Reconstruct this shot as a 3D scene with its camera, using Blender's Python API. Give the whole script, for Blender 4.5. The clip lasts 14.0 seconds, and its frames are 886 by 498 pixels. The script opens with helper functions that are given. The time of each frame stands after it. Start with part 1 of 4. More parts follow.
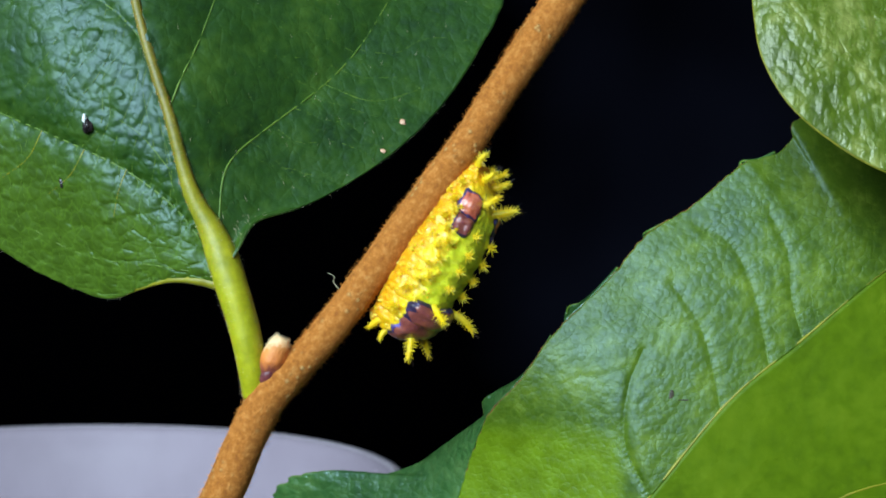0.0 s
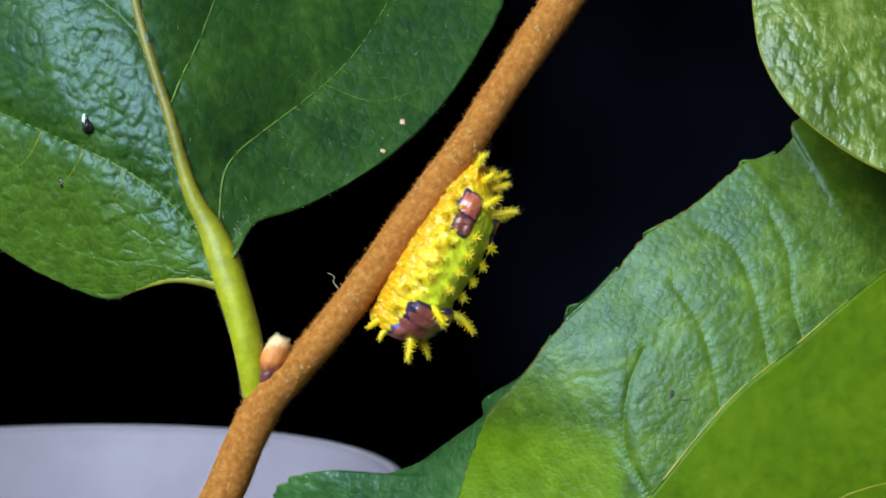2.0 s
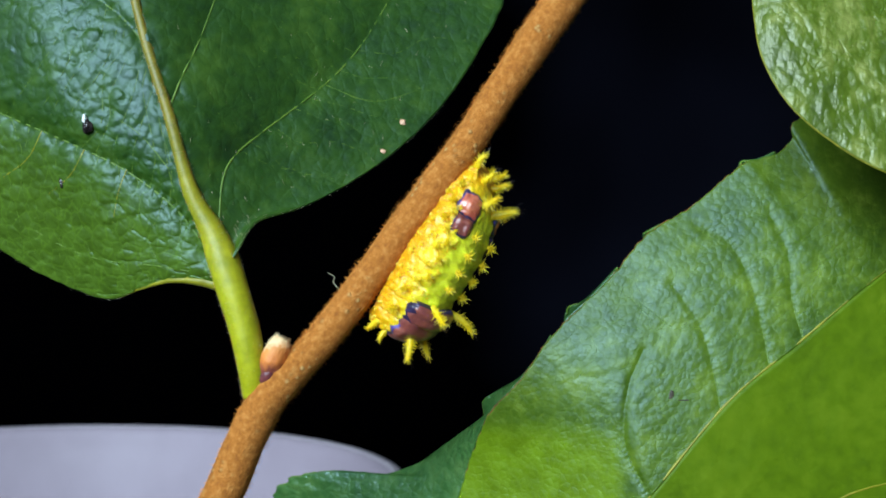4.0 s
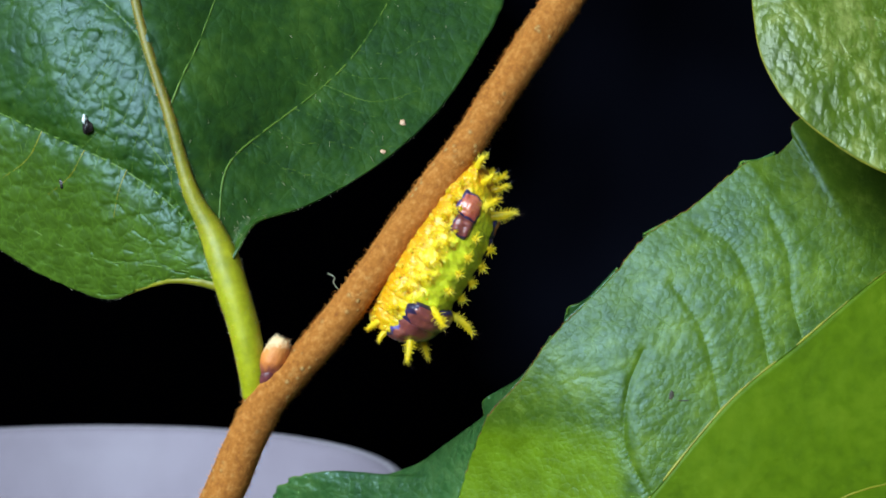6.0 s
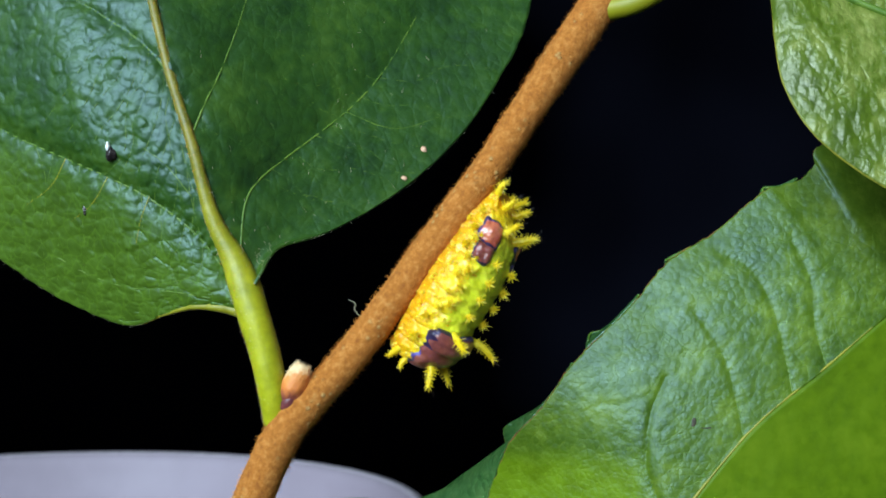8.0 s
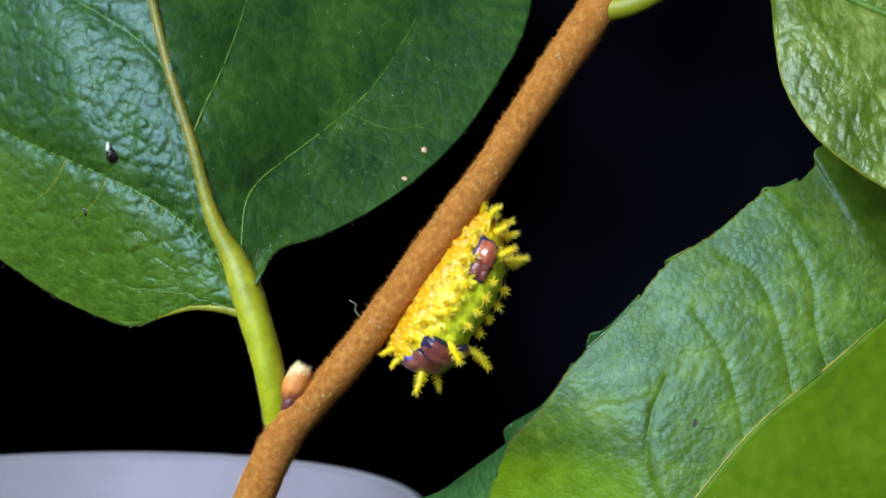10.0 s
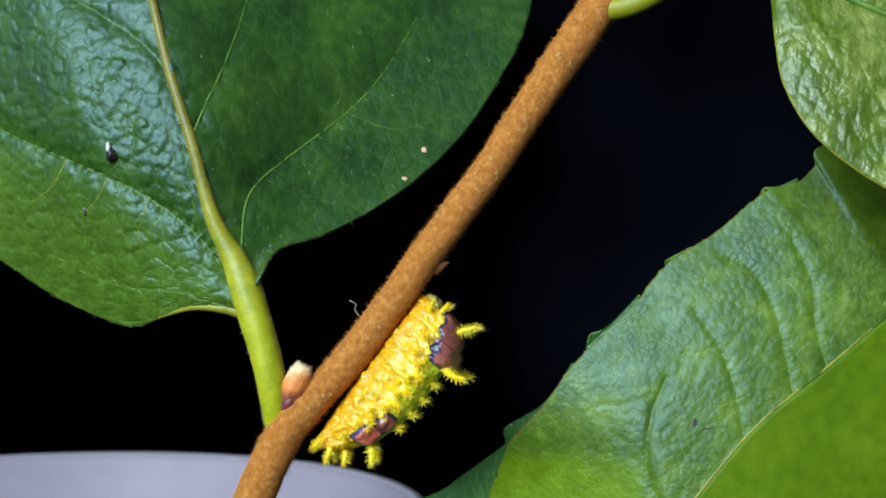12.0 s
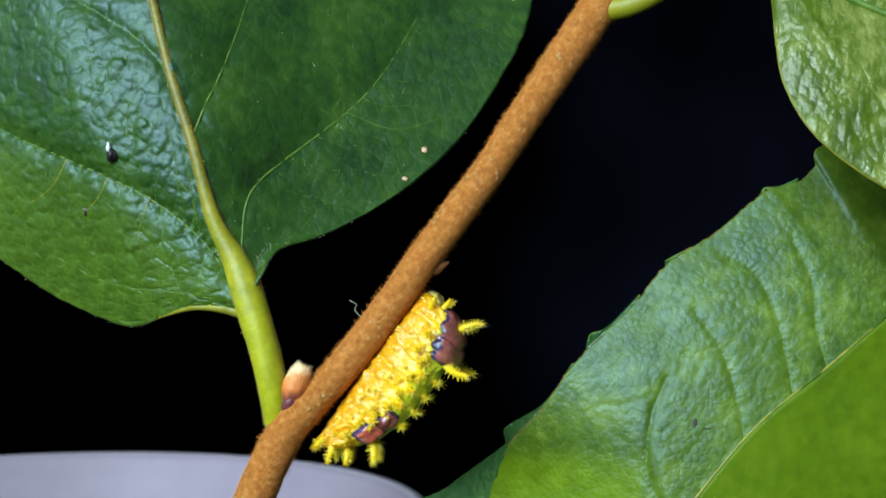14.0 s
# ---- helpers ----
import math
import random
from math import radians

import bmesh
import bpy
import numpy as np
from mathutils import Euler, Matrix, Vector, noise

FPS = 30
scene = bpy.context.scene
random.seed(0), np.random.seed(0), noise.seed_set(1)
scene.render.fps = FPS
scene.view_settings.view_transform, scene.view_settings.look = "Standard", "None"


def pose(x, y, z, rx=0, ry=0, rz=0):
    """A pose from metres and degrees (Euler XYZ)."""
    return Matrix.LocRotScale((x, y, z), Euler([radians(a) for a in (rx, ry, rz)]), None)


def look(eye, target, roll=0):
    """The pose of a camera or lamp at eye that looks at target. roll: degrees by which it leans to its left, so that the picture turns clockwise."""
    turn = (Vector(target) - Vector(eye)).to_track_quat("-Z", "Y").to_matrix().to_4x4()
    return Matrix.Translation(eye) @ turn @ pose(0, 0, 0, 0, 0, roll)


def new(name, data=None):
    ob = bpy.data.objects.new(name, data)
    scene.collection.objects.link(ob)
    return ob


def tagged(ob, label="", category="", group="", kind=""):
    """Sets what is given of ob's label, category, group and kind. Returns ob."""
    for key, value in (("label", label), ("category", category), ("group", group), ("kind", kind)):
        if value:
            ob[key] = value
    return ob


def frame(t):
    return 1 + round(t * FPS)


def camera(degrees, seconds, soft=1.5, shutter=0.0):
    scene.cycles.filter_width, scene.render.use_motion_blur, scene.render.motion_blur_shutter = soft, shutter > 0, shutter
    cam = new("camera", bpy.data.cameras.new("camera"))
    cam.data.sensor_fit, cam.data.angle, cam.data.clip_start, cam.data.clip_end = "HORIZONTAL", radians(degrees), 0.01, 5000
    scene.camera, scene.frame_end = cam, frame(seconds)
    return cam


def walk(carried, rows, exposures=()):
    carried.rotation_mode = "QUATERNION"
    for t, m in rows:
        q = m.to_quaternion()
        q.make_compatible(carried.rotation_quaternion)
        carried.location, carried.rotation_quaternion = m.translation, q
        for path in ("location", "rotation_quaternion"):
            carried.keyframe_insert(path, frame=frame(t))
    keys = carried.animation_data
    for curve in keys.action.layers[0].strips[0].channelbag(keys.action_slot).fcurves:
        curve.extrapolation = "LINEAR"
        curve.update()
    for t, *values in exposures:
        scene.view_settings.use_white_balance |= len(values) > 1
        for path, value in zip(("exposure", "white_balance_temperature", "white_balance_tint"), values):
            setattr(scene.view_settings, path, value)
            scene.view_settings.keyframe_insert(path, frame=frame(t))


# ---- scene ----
SPRIG = Vector((0.0, 0.0, 0.845))   # middle of the sprig; the table top lies 95 mm below
MM = 0.001
EYE = SPRIG + Vector((0, -0.088, 0))

# ---- camera: stands still, is knocked once and shivers a little ----
cam = camera(40, 14.0, soft=1.8)
cam.data.dof.use_dof = True
cam.data.dof.focus_distance = 0.0885
cam.data.dof.aperture_fstop = 90


def aim(right, up):
    """The camera turned by degrees to the right and up."""
    return pose(*EYE, 90 + up, 0, -right)


walk(cam, [
    (0.0, aim(0, 0)), (3.2, aim(0, 0)), (5.3, aim(0, 0.03)), (7.8, aim(0, 0.03)),
    (7.9, aim(-0.985, 1.27)), (8.2, aim(-0.985, 1.27)), (10.3, aim(-1.01, 1.30)), (12.7, aim(-1.01, 1.30)),
    (12.8, aim(-0.83, 1.28)), (13.0, aim(-0.82, 1.28)), (13.1, aim(-0.91, 1.30)), (13.2, aim(-1.15, 1.31)), (13.5, aim(-1.18, 1.32)),
    (13.6, aim(-1.05, 1.30)), (14.0, aim(-1.02, 1.30))],
    [(0.0, 0.0), (14.0, 0.0)])

# ---- world and light: daylight through one window of a dim room ----
world = bpy.data.worlds.new("sky")
scene.world = world
world.use_nodes = True
wn = world.node_tree.nodes
sky = wn.new("ShaderNodeTexSky")
sky.sky_type, sky.sun_disc = "NISHITA", False
sky.sun_elevation, sky.sun_rotation = radians(38), radians(140)
world.node_tree.links.new(sky.outputs[0], wn["Background"].inputs[0])
wn["Background"].inputs[1].default_value = 0.1

lamp = bpy.data.lights.new("window_daylight", "AREA")
lamp.shape, lamp.size, lamp.size_y, lamp.energy, lamp.color = "RECTANGLE", 1.7, 1.2, 150, (0.66, 0.86, 1.0)
daylight = new("window_daylight", lamp)
daylight.matrix_world = look((-1.05, -1.985, 1.75), (-0.6, 0.0, 1.3))


# ---- mesh and spline helpers ----
def part(name, bm, material, parent=None, label="", smooth=True, closed=True):
    """Links a bmesh as one mesh object, under a thing or a part where one is given."""
    if closed:
        bmesh.ops.recalc_face_normals(bm, faces=bm.faces[:])
    me = bpy.data.meshes.new(name)
    bm.to_mesh(me)
    bm.free()
    for m in (material if isinstance(material, (list, tuple)) else [material]):
        me.materials.append(m)
    if smooth:
        me.polygons.foreach_set("use_smooth", [True] * len(me.polygons))
    ob = new(name, me)
    if parent is not None:
        ob.parent = parent
    return tagged(ob, label) if label else ob


def thing(name, label, category, group="", kind="", at=SPRIG):
    ob = new(name)
    ob.location = at
    ob.empty_display_size = 0.002
    return tagged(ob, label, category, group, kind)


def spline(points, n):
    """n points at even steps along a Catmull-Rom curve."""
    p = np.array(points, float)
    p = np.vstack([2 * p[0] - p[1], p, 2 * p[-1] - p[-2]])
    out = []
    for i in range(1, len(p) - 2):
        t = np.linspace(0, 1, 24, endpoint=False)[:, None]
        a, b, c, d = p[i - 1], p[i], p[i + 1], p[i + 2]
        out.append(0.5 * (2 * b + (c - a) * t + (2 * a - 5 * b + 4 * c - d) * t ** 2 + (3 * b - a - 3 * c + d) * t ** 3))
    out = np.vstack(out + [p[-2][None]])
    run = np.concatenate([[0], np.cumsum(np.linalg.norm(np.diff(out, axis=0), axis=1))])
    want = np.linspace(0, run[-1], n)
    return np.stack([np.interp(want, run, out[:, k]) for k in range(out.shape[1])], 1)


def sheet(bm, grid, material=0):
    """Faces over a grid of points (rows x columns x 3), in millimetres."""
    rows, cols = grid.shape[:2]
    v = [bm.verts.new(Vector(q) * MM) for q in grid.reshape(-1, 3)]
    for i in range(rows - 1):
        for j in range(cols - 1):
            f = bm.faces.new((v[i * cols + j], v[i * cols + j + 1], v[(i + 1) * cols + j + 1], v[(i + 1) * cols + j]))
            f.material_index = material
    return v


def tube(bm, path, radius, sides=20, rough=0.0, seed=0.0, flat=1.0, cap=True):
    """A tube along a path (mm); radius may be a list. Returns ring points and outward ways."""
    path = np.array(path, float)
    n = len(path)
    radius = np.full(n, radius) if np.isscalar(radius) else np.array(radius)
    tang = np.gradient(path, axis=0)
    tang /= np.linalg.norm(tang, axis=1)[:, None]
    across = np.array([0, 1.0, 0]) if abs(tang[:, 1]).max() < 0.8 else np.array([1.0, 0, 0])
    side = np.cross(tang, across)
    side /= np.linalg.norm(side, axis=1)[:, None]
    front = np.cross(side, tang)
    rings, ways = [], []
    for i in range(n):
        ring = []
        for k in range(sides):
            a = 2 * math.pi * k / sides
            w = math.cos(a) * side[i] + math.sin(a) * front[i] * flat
            r = radius[i]
            if rough:
                q = Vector((path[i] + w * r) * 0.9 + seed)
                r *= 1 + rough * (noise.noise(q * 0.45) * 1.4 + 0.6 * noise.noise(q * 2.2))
            ring.append(bm.verts.new(Vector(path[i] + w * r) * MM))
            ways.append((path[i] + w * r, w, tang[i]))
        rings.append(ring)
    for i in range(n - 1):
        for k in range(sides):
            bm.faces.new((rings[i][k], rings[i + 1][k], rings[i + 1][(k + 1) % sides], rings[i][(k + 1) % sides]))
    if cap:
        bm.faces.new(rings[0])
        bm.faces.new(rings[-1][::-1])
    return ways


def spike(bm, foot, tip, r, sides=3):
    """A thin tapered spine (mm)."""
    foot, tip = Vector(foot), Vector(tip)
    way = (tip - foot).normalized()
    a = way.orthogonal().normalized()
    b = way.cross(a)
    base = [bm.verts.new((foot + (a * math.cos(2 * math.pi * k / sides) + b * math.sin(2 * math.pi * k / sides)) * r) * MM) for k in range(sides)]
    top = bm.verts.new(tip * MM)
    for k in range(sides):
        bm.faces.new((base[k], base[(k + 1) % sides], top))


# ---- materials ----
class Mat:
    """A node material under construction."""

    def __init__(self, name, rough=0.5, metal=0.0):
        self.m = bpy.data.materials.new(name)
        self.m.use_nodes = True
        self.t = self.m.node_tree
        self.b = self.t.nodes["Principled BSDF"]
        self.b.inputs["Roughness"].default_value = rough
        self.b.inputs["Metallic"].default_value = metal
        self.co = self.t.nodes.new("ShaderNodeTexCoord").outputs["Object"]

    def link(self, a, b):
        self.t.links.new(a, b)

    def set(self, name, value):
        self.b.inputs[name].default_value = value
        return self

    def noise(self, scale, detail=4, rough=0.55, stretch=None):
        n = self.t.nodes.new("ShaderNodeTexNoise")
        n.inputs["Scale"].default_value, n.inputs["Detail"].default_value, n.inputs["Roughness"].default_value = scale, detail, rough
        self.link(self.mapped(stretch), n.inputs["Vector"])
        return n.outputs["Fac"]

    def mapped(self, stretch):
        if not stretch:
            return self.co
        mp = self.t.nodes.new("ShaderNodeMapping")
        mp.inputs["Rotation"].default_value = [radians(a) for a in stretch[0]]
        mp.inputs["Scale"].default_value = stretch[1]
        self.link(self.co, mp.inputs["Vector"])
        return mp.outputs[0]

    def cells(self, scale, feature="DISTANCE_TO_EDGE", stretch=None):
        n = self.t.nodes.new("ShaderNodeTexVoronoi")
        n.feature = feature
        n.inputs["Scale"].default_value = scale
        self.link(self.mapped(stretch), n.inputs["Vector"])
        return n.outputs["Distance"]

    def ramp(self, fac, stops):
        r = self.t.nodes.new("ShaderNodeValToRGB")
        el = r.color_ramp.elements
        while len(el) < len(stops):
            el.new(0.5)
        for e, (p, c) in zip(el, stops):
            e.position, e.color = p, (*c, 1) if len(c) == 3 else c
        self.link(fac, r.inputs[0])
        return r.outputs[0]

    def mix(self, fac, a, b, kind="MIX"):
        n = self.t.nodes.new("ShaderNodeMix")
        n.data_type, n.blend_type = "RGBA", kind
        for sock, v in ((n.inputs[0], fac), (n.inputs[6], a), (n.inputs[7], b)):
            if hasattr(v, "is_linked"):
                self.link(v, sock)
            else:
                sock.default_value = v if np.isscalar(v) else (*v, 1)
        return n.outputs[2]

    def math(self, op, a, b=0.0):
        n = self.t.nodes.new("ShaderNodeMath")
        n.operation = op
        for sock, v in ((n.inputs[0], a), (n.inputs[1], b)):
            if hasattr(v, "is_linked"):
                self.link(v, sock)
            else:
                sock.default_value = v
        return n.outputs[0]

    def color(self, c):
        if hasattr(c, "is_linked"):
            self.link(c, self.b.inputs["Base Color"])
        else:
            self.b.inputs["Base Color"].default_value = (*c, 1)
        return self

    def bump(self, height, depth_mm, strength=1.0):
        n = self.t.nodes.new("ShaderNodeBump")
        n.inputs["Distance"].default_value = depth_mm * MM
        n.inputs["Strength"].default_value = strength
        self.link(height, n.inputs["Height"])
        if self.b.inputs["Normal"].is_linked:
            self.link(self.b.inputs["Normal"].links[0].from_socket, n.inputs["Normal"])
        self.link(n.outputs[0], self.b.inputs["Normal"])
        return self

    def roughness(self, fac, lo, hi):
        n = self.t.nodes.new("ShaderNodeMapRange")
        n.inputs[3].default_value, n.inputs[4].default_value = lo, hi
        self.link(fac, n.inputs[0])
        self.link(n.outputs[0], self.b.inputs["Roughness"])
        return self

    def translucent(self, color, share):
        """Lets light through a thin blade."""
        tr = self.t.nodes.new("ShaderNodeBsdfTranslucent")
        mx = self.t.nodes.new("ShaderNodeMixShader")
        tr.inputs[0].default_value = (*color, 1)
        mx.inputs[0].default_value = share
        out = self.t.nodes["Material Output"]
        self.link(self.b.outputs[0], mx.inputs[1])
        self.link(tr.outputs[0], mx.inputs[2])
        self.link(mx.outputs[0], out.inputs[0])
        return self


def leaf_material(name, deep, mid, light, gloss, net_mm, relief, glow=(0.10, 0.28, 0.01), through_share=0.22, show=0.35, uneven=0.14, shine=0.45, yellow=None, streak=None, beside=None, sheen=(0.68, 0.88, 1.0), pillow=0.0, pale_net=0.12):
    """Leaf blade: blotched green, swollen cells between a wandering net of fine veins, the sky's blue reflection put in
    as a gloss tint.
    yellow: (colour, place where it begins, place where it is full), for a paler zone, its brighter light put into the
    colour, and
    beside: between which two places along x the pale zone ends."""
    m = Mat(name, gloss)
    m.set("Specular IOR Level", shine).set("Specular Tint", (*sheen, 1))
    k = 1000 / net_mm
    wander = m.t.nodes.new("ShaderNodeTexNoise")
    wander.inputs["Scale"].default_value, wander.inputs["Detail"].default_value = 380, 3
    m.link(m.co, wander.inputs["Vector"])
    shift = m.t.nodes.new("ShaderNodeVectorMath")
    shift.operation = "MULTIPLY_ADD"
    shift.inputs[1].default_value = (0.0003, 0.0003, 0.0003)
    m.link(wander.outputs["Color"], shift.inputs[0])
    m.link(m.co, shift.inputs[2])
    m.co = shift.outputs[0]
    blot = m.math("ADD", m.math("MULTIPLY", m.noise(210, 6, 0.65), 0.6), m.math("MULTIPLY", m.noise(900, 4, 0.6, streak), 0.4))
    base = m.ramp(blot, [(0.36, deep), (0.5, mid), (0.66, light)])
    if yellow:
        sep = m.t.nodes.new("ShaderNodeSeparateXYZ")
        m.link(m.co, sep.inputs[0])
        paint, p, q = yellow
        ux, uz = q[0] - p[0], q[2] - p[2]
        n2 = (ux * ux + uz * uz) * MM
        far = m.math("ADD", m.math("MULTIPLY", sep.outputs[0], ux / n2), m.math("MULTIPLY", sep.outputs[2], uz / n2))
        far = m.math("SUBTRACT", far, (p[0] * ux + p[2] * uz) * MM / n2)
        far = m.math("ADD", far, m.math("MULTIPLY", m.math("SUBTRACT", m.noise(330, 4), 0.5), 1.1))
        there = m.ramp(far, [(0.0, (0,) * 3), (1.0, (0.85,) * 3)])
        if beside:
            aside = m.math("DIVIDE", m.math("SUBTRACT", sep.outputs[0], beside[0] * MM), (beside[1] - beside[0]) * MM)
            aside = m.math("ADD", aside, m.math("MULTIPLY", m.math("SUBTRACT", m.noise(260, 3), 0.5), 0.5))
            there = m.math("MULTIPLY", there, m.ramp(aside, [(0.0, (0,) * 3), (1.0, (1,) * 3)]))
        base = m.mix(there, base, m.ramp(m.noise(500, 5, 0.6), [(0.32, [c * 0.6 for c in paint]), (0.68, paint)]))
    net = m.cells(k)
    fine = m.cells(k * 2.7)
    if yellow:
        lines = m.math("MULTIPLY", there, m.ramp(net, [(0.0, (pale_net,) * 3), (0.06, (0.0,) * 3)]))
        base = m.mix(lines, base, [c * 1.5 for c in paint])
    base = m.mix(m.ramp(net, [(0.0, (show,) * 3), (0.07, (0.0,) * 3)]), base, light)
    pale_specks = m.math("MULTIPLY", m.ramp(m.noise(3000, 2), [(0.6, (0.0,) * 3), (0.72, (0.5,) * 3)]), m.ramp(m.noise(300, 2), [(0.45, (0,) * 3), (0.6, (1,) * 3)]))
    m.color(m.mix(pale_specks, base, light))
    domes = m.math("SUBTRACT", 1.0, m.cells(k, "F1", streak))
    small = m.math("SUBTRACT", 1.0, m.cells(k * 2.3, "F1", streak))
    patchy = m.ramp(m.noise(260, 3), [(0.42, (0,) * 3), (0.62, (1,) * 3)])
    if yellow:
        patchy = m.math("ADD", patchy, m.math("MULTIPLY", there, pale_net))
    m.bump(m.ramp(fine, [(0.0, (0,) * 3), (0.2, (1,) * 3)]), relief * 0.12)
    m.bump(m.math("MULTIPLY", patchy, m.ramp(net, [(0.0, (0,) * 3), (0.16, (1,) * 3)])), relief * 0.42)
    m.bump(small, relief * 0.6)
    if pillow:
        rows_of_cells = m.cells(k * 0.8, stretch=((0, 35, 0), (1.0, 1.0, 0.7)))
        m.bump(m.ramp(rows_of_cells, [(0.0, (0,) * 3), (0.10, (0.55,) * 3), (0.34, (1,) * 3)]), pillow)
    m.bump(domes, relief * 1.8)
    m.bump(m.noise(2600, 4, 0.6), relief * 0.4)
    m.bump(m.noise(450, 3), relief * 0.35)
    m.roughness(m.noise(500, 4), gloss - 0.08, gloss + uneven)
    m.translucent(glow, through_share)
    return m.m


def bark_material():
    m = Mat("downy_bark", 0.75)
    base = m.ramp(m.noise(2300, 6, 0.7), [(0.3, (0.29, 0.090, 0.012)), (0.5, (0.44, 0.145, 0.018)), (0.74, (0.62, 0.275, 0.07))])
    warts = m.ramp(m.cells(1500, "F1"), [(0.0, (1,) * 3), (0.2, (0.8,) * 3), (0.3, (0,) * 3)])
    pick = m.math("MULTIPLY", warts, m.ramp(m.noise(330, 1), [(0.5, (0,) * 3), (0.62, (1,) * 3)]))
    m.color(m.mix(pick, base, (0.55, 0.31, 0.10)))
    m.bump(m.noise(3400, 5, 0.7), 0.22).bump(pick, 0.12)
    m.set("Specular IOR Level", 0.3)
    return m.m


def plain(name, a, b, scale, rough, relief=0.0, sss=0.0, detail=4, shine=0.5):
    """Two mottled tones with a little relief."""
    m = Mat(name, rough)
    m.set("Specular IOR Level", shine)
    f = m.noise(scale, detail)
    m.color(m.ramp(f, [(0.32, a), (0.68, b)]))
    if relief:
        m.bump(m.noise(scale * 2.5, 4), relief)
    m.roughness(m.noise(scale * 1.7, 3), rough - 0.08, rough + 0.1)
    if sss:
        m.set("Subsurface Weight", sss).set("Subsurface Scale", 0.0006).set("Subsurface Radius", (1.0, 0.6, 0.15))
    return m.m


# yellow: the lobe's own yellower green, with its brighter light put into the colour
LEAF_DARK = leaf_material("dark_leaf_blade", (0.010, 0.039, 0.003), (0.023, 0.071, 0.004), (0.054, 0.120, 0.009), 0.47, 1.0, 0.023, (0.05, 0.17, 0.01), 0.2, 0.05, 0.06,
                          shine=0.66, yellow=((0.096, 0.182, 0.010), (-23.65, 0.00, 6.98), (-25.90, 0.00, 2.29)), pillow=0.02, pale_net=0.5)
# yellow: light shining through the panel by the stalk, put into the colour
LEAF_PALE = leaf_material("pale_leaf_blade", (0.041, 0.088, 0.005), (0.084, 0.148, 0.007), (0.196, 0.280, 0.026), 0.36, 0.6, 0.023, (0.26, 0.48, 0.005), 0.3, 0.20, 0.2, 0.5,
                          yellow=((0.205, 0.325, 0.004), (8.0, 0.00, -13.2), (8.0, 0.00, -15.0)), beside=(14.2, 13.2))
# lower half of the pale leaf, its different light put into colour and gloss
LEAF_LOW_LIT = leaf_material("lower_blade_lit", (0.078, 0.138, 0.003), (0.117, 0.196, 0.004), (0.165, 0.246, 0.008), 0.5, 0.8, 0.010, (0.26, 0.50, 0.005), 0.3, 0.03, 0.1, 0.18)
LEAF_BACK = leaf_material("leaf_underside", (0.020, 0.080, 0.016), (0.045, 0.130, 0.028), (0.10, 0.20, 0.05), 0.33, 0.9, 0.05, shine=0.8)
# highlights are put in as pale streaked blotches and a warm gloss tint
LEAF_YOUNG = leaf_material("young_leaf_blade", (0.040, 0.078, 0.005), (0.098, 0.152, 0.009), (0.34, 0.37, 0.09), 0.31, 0.8, 0.062, (0.24, 0.42, 0.02), 0.25, 0.0, 0.2, 0.8,
                           streak=((0, 12, 0), (1.0, 1.0, 0.55)), sheen=(1.0, 0.98, 0.80))
RIB = plain("yellow_green_rib", (0.18, 0.175, 0.005), (0.30, 0.265, 0.014), 500, 0.5, 0.05, 0.1)
VEIN = plain("pale_green_vein", (0.050, 0.120, 0.008), (0.120, 0.200, 0.020), 700, 0.5, 0.03)
STALK = plain("yellow_green_stalk", (0.17, 0.18, 0.003), (0.34, 0.30, 0.008), 260, 0.5, 0.05, 0.15)


def rib_material():
    """Leaf stalk and midrib: yellow-green below, turning olive up the blade."""
    m = Mat("downy_rib", 0.5)
    sep = m.t.nodes.new("ShaderNodeSeparateXYZ")
    m.link(m.co, sep.inputs[0])
    high = m.math("MULTIPLY", m.math("ADD", sep.outputs[2], 0.004), 1000 / 14.0)
    f = m.noise(700, 6, 0.7)
    low = m.ramp(f, [(0.3, (0.23, 0.25, 0.003)), (0.7, (0.45, 0.43, 0.008))])
    top = m.ramp(f, [(0.3, (0.11, 0.10, 0.005)), (0.7, (0.25, 0.20, 0.016))])
    m.color(m.mix(m.ramp(high, [(0.0, (0,) * 3), (1.0, (1,) * 3)]), low, top))
    m.bump(m.noise(1500, 4), 0.05)
    m.set("Subsurface Weight", 0.1).set("Subsurface Scale", 0.0006).set("Subsurface Radius", (1.0, 0.6, 0.15))
    return m.m


DOWNY_RIB = rib_material()
BARK = bark_material()
FUZZ = plain("rusty_down", (0.62, 0.17, 0.012), (0.82, 0.31, 0.05), 900, 0.7)
PALE_HAIR = plain("pale_hair", (0.45, 0.42, 0.25), (0.65, 0.6, 0.4), 900, 0.6)
def bud_material():
    """Orange-brown bud, cream towards its tip."""
    m = Mat("bud_skin", 0.6)
    sep = m.t.nodes.new("ShaderNodeSeparateXYZ")
    m.link(m.co, sep.inputs[0])
    high = m.math("DIVIDE", m.math("ADD", sep.outputs[2], 0.0091), 0.003)
    high = m.math("ADD", high, m.math("MULTIPLY", m.math("SUBTRACT", m.noise(900, 4, 0.7), 0.5), 0.7))
    m.color(m.ramp(high, [(0.1, (0.22, 0.05, 0.03)), (0.34, (0.60, 0.17, 0.03)), (0.64, (0.70, 0.26, 0.06)), (0.80, (0.88, 0.62, 0.34))]))
    m.bump(m.noise(1800, 4), 0.12)
    return m.m


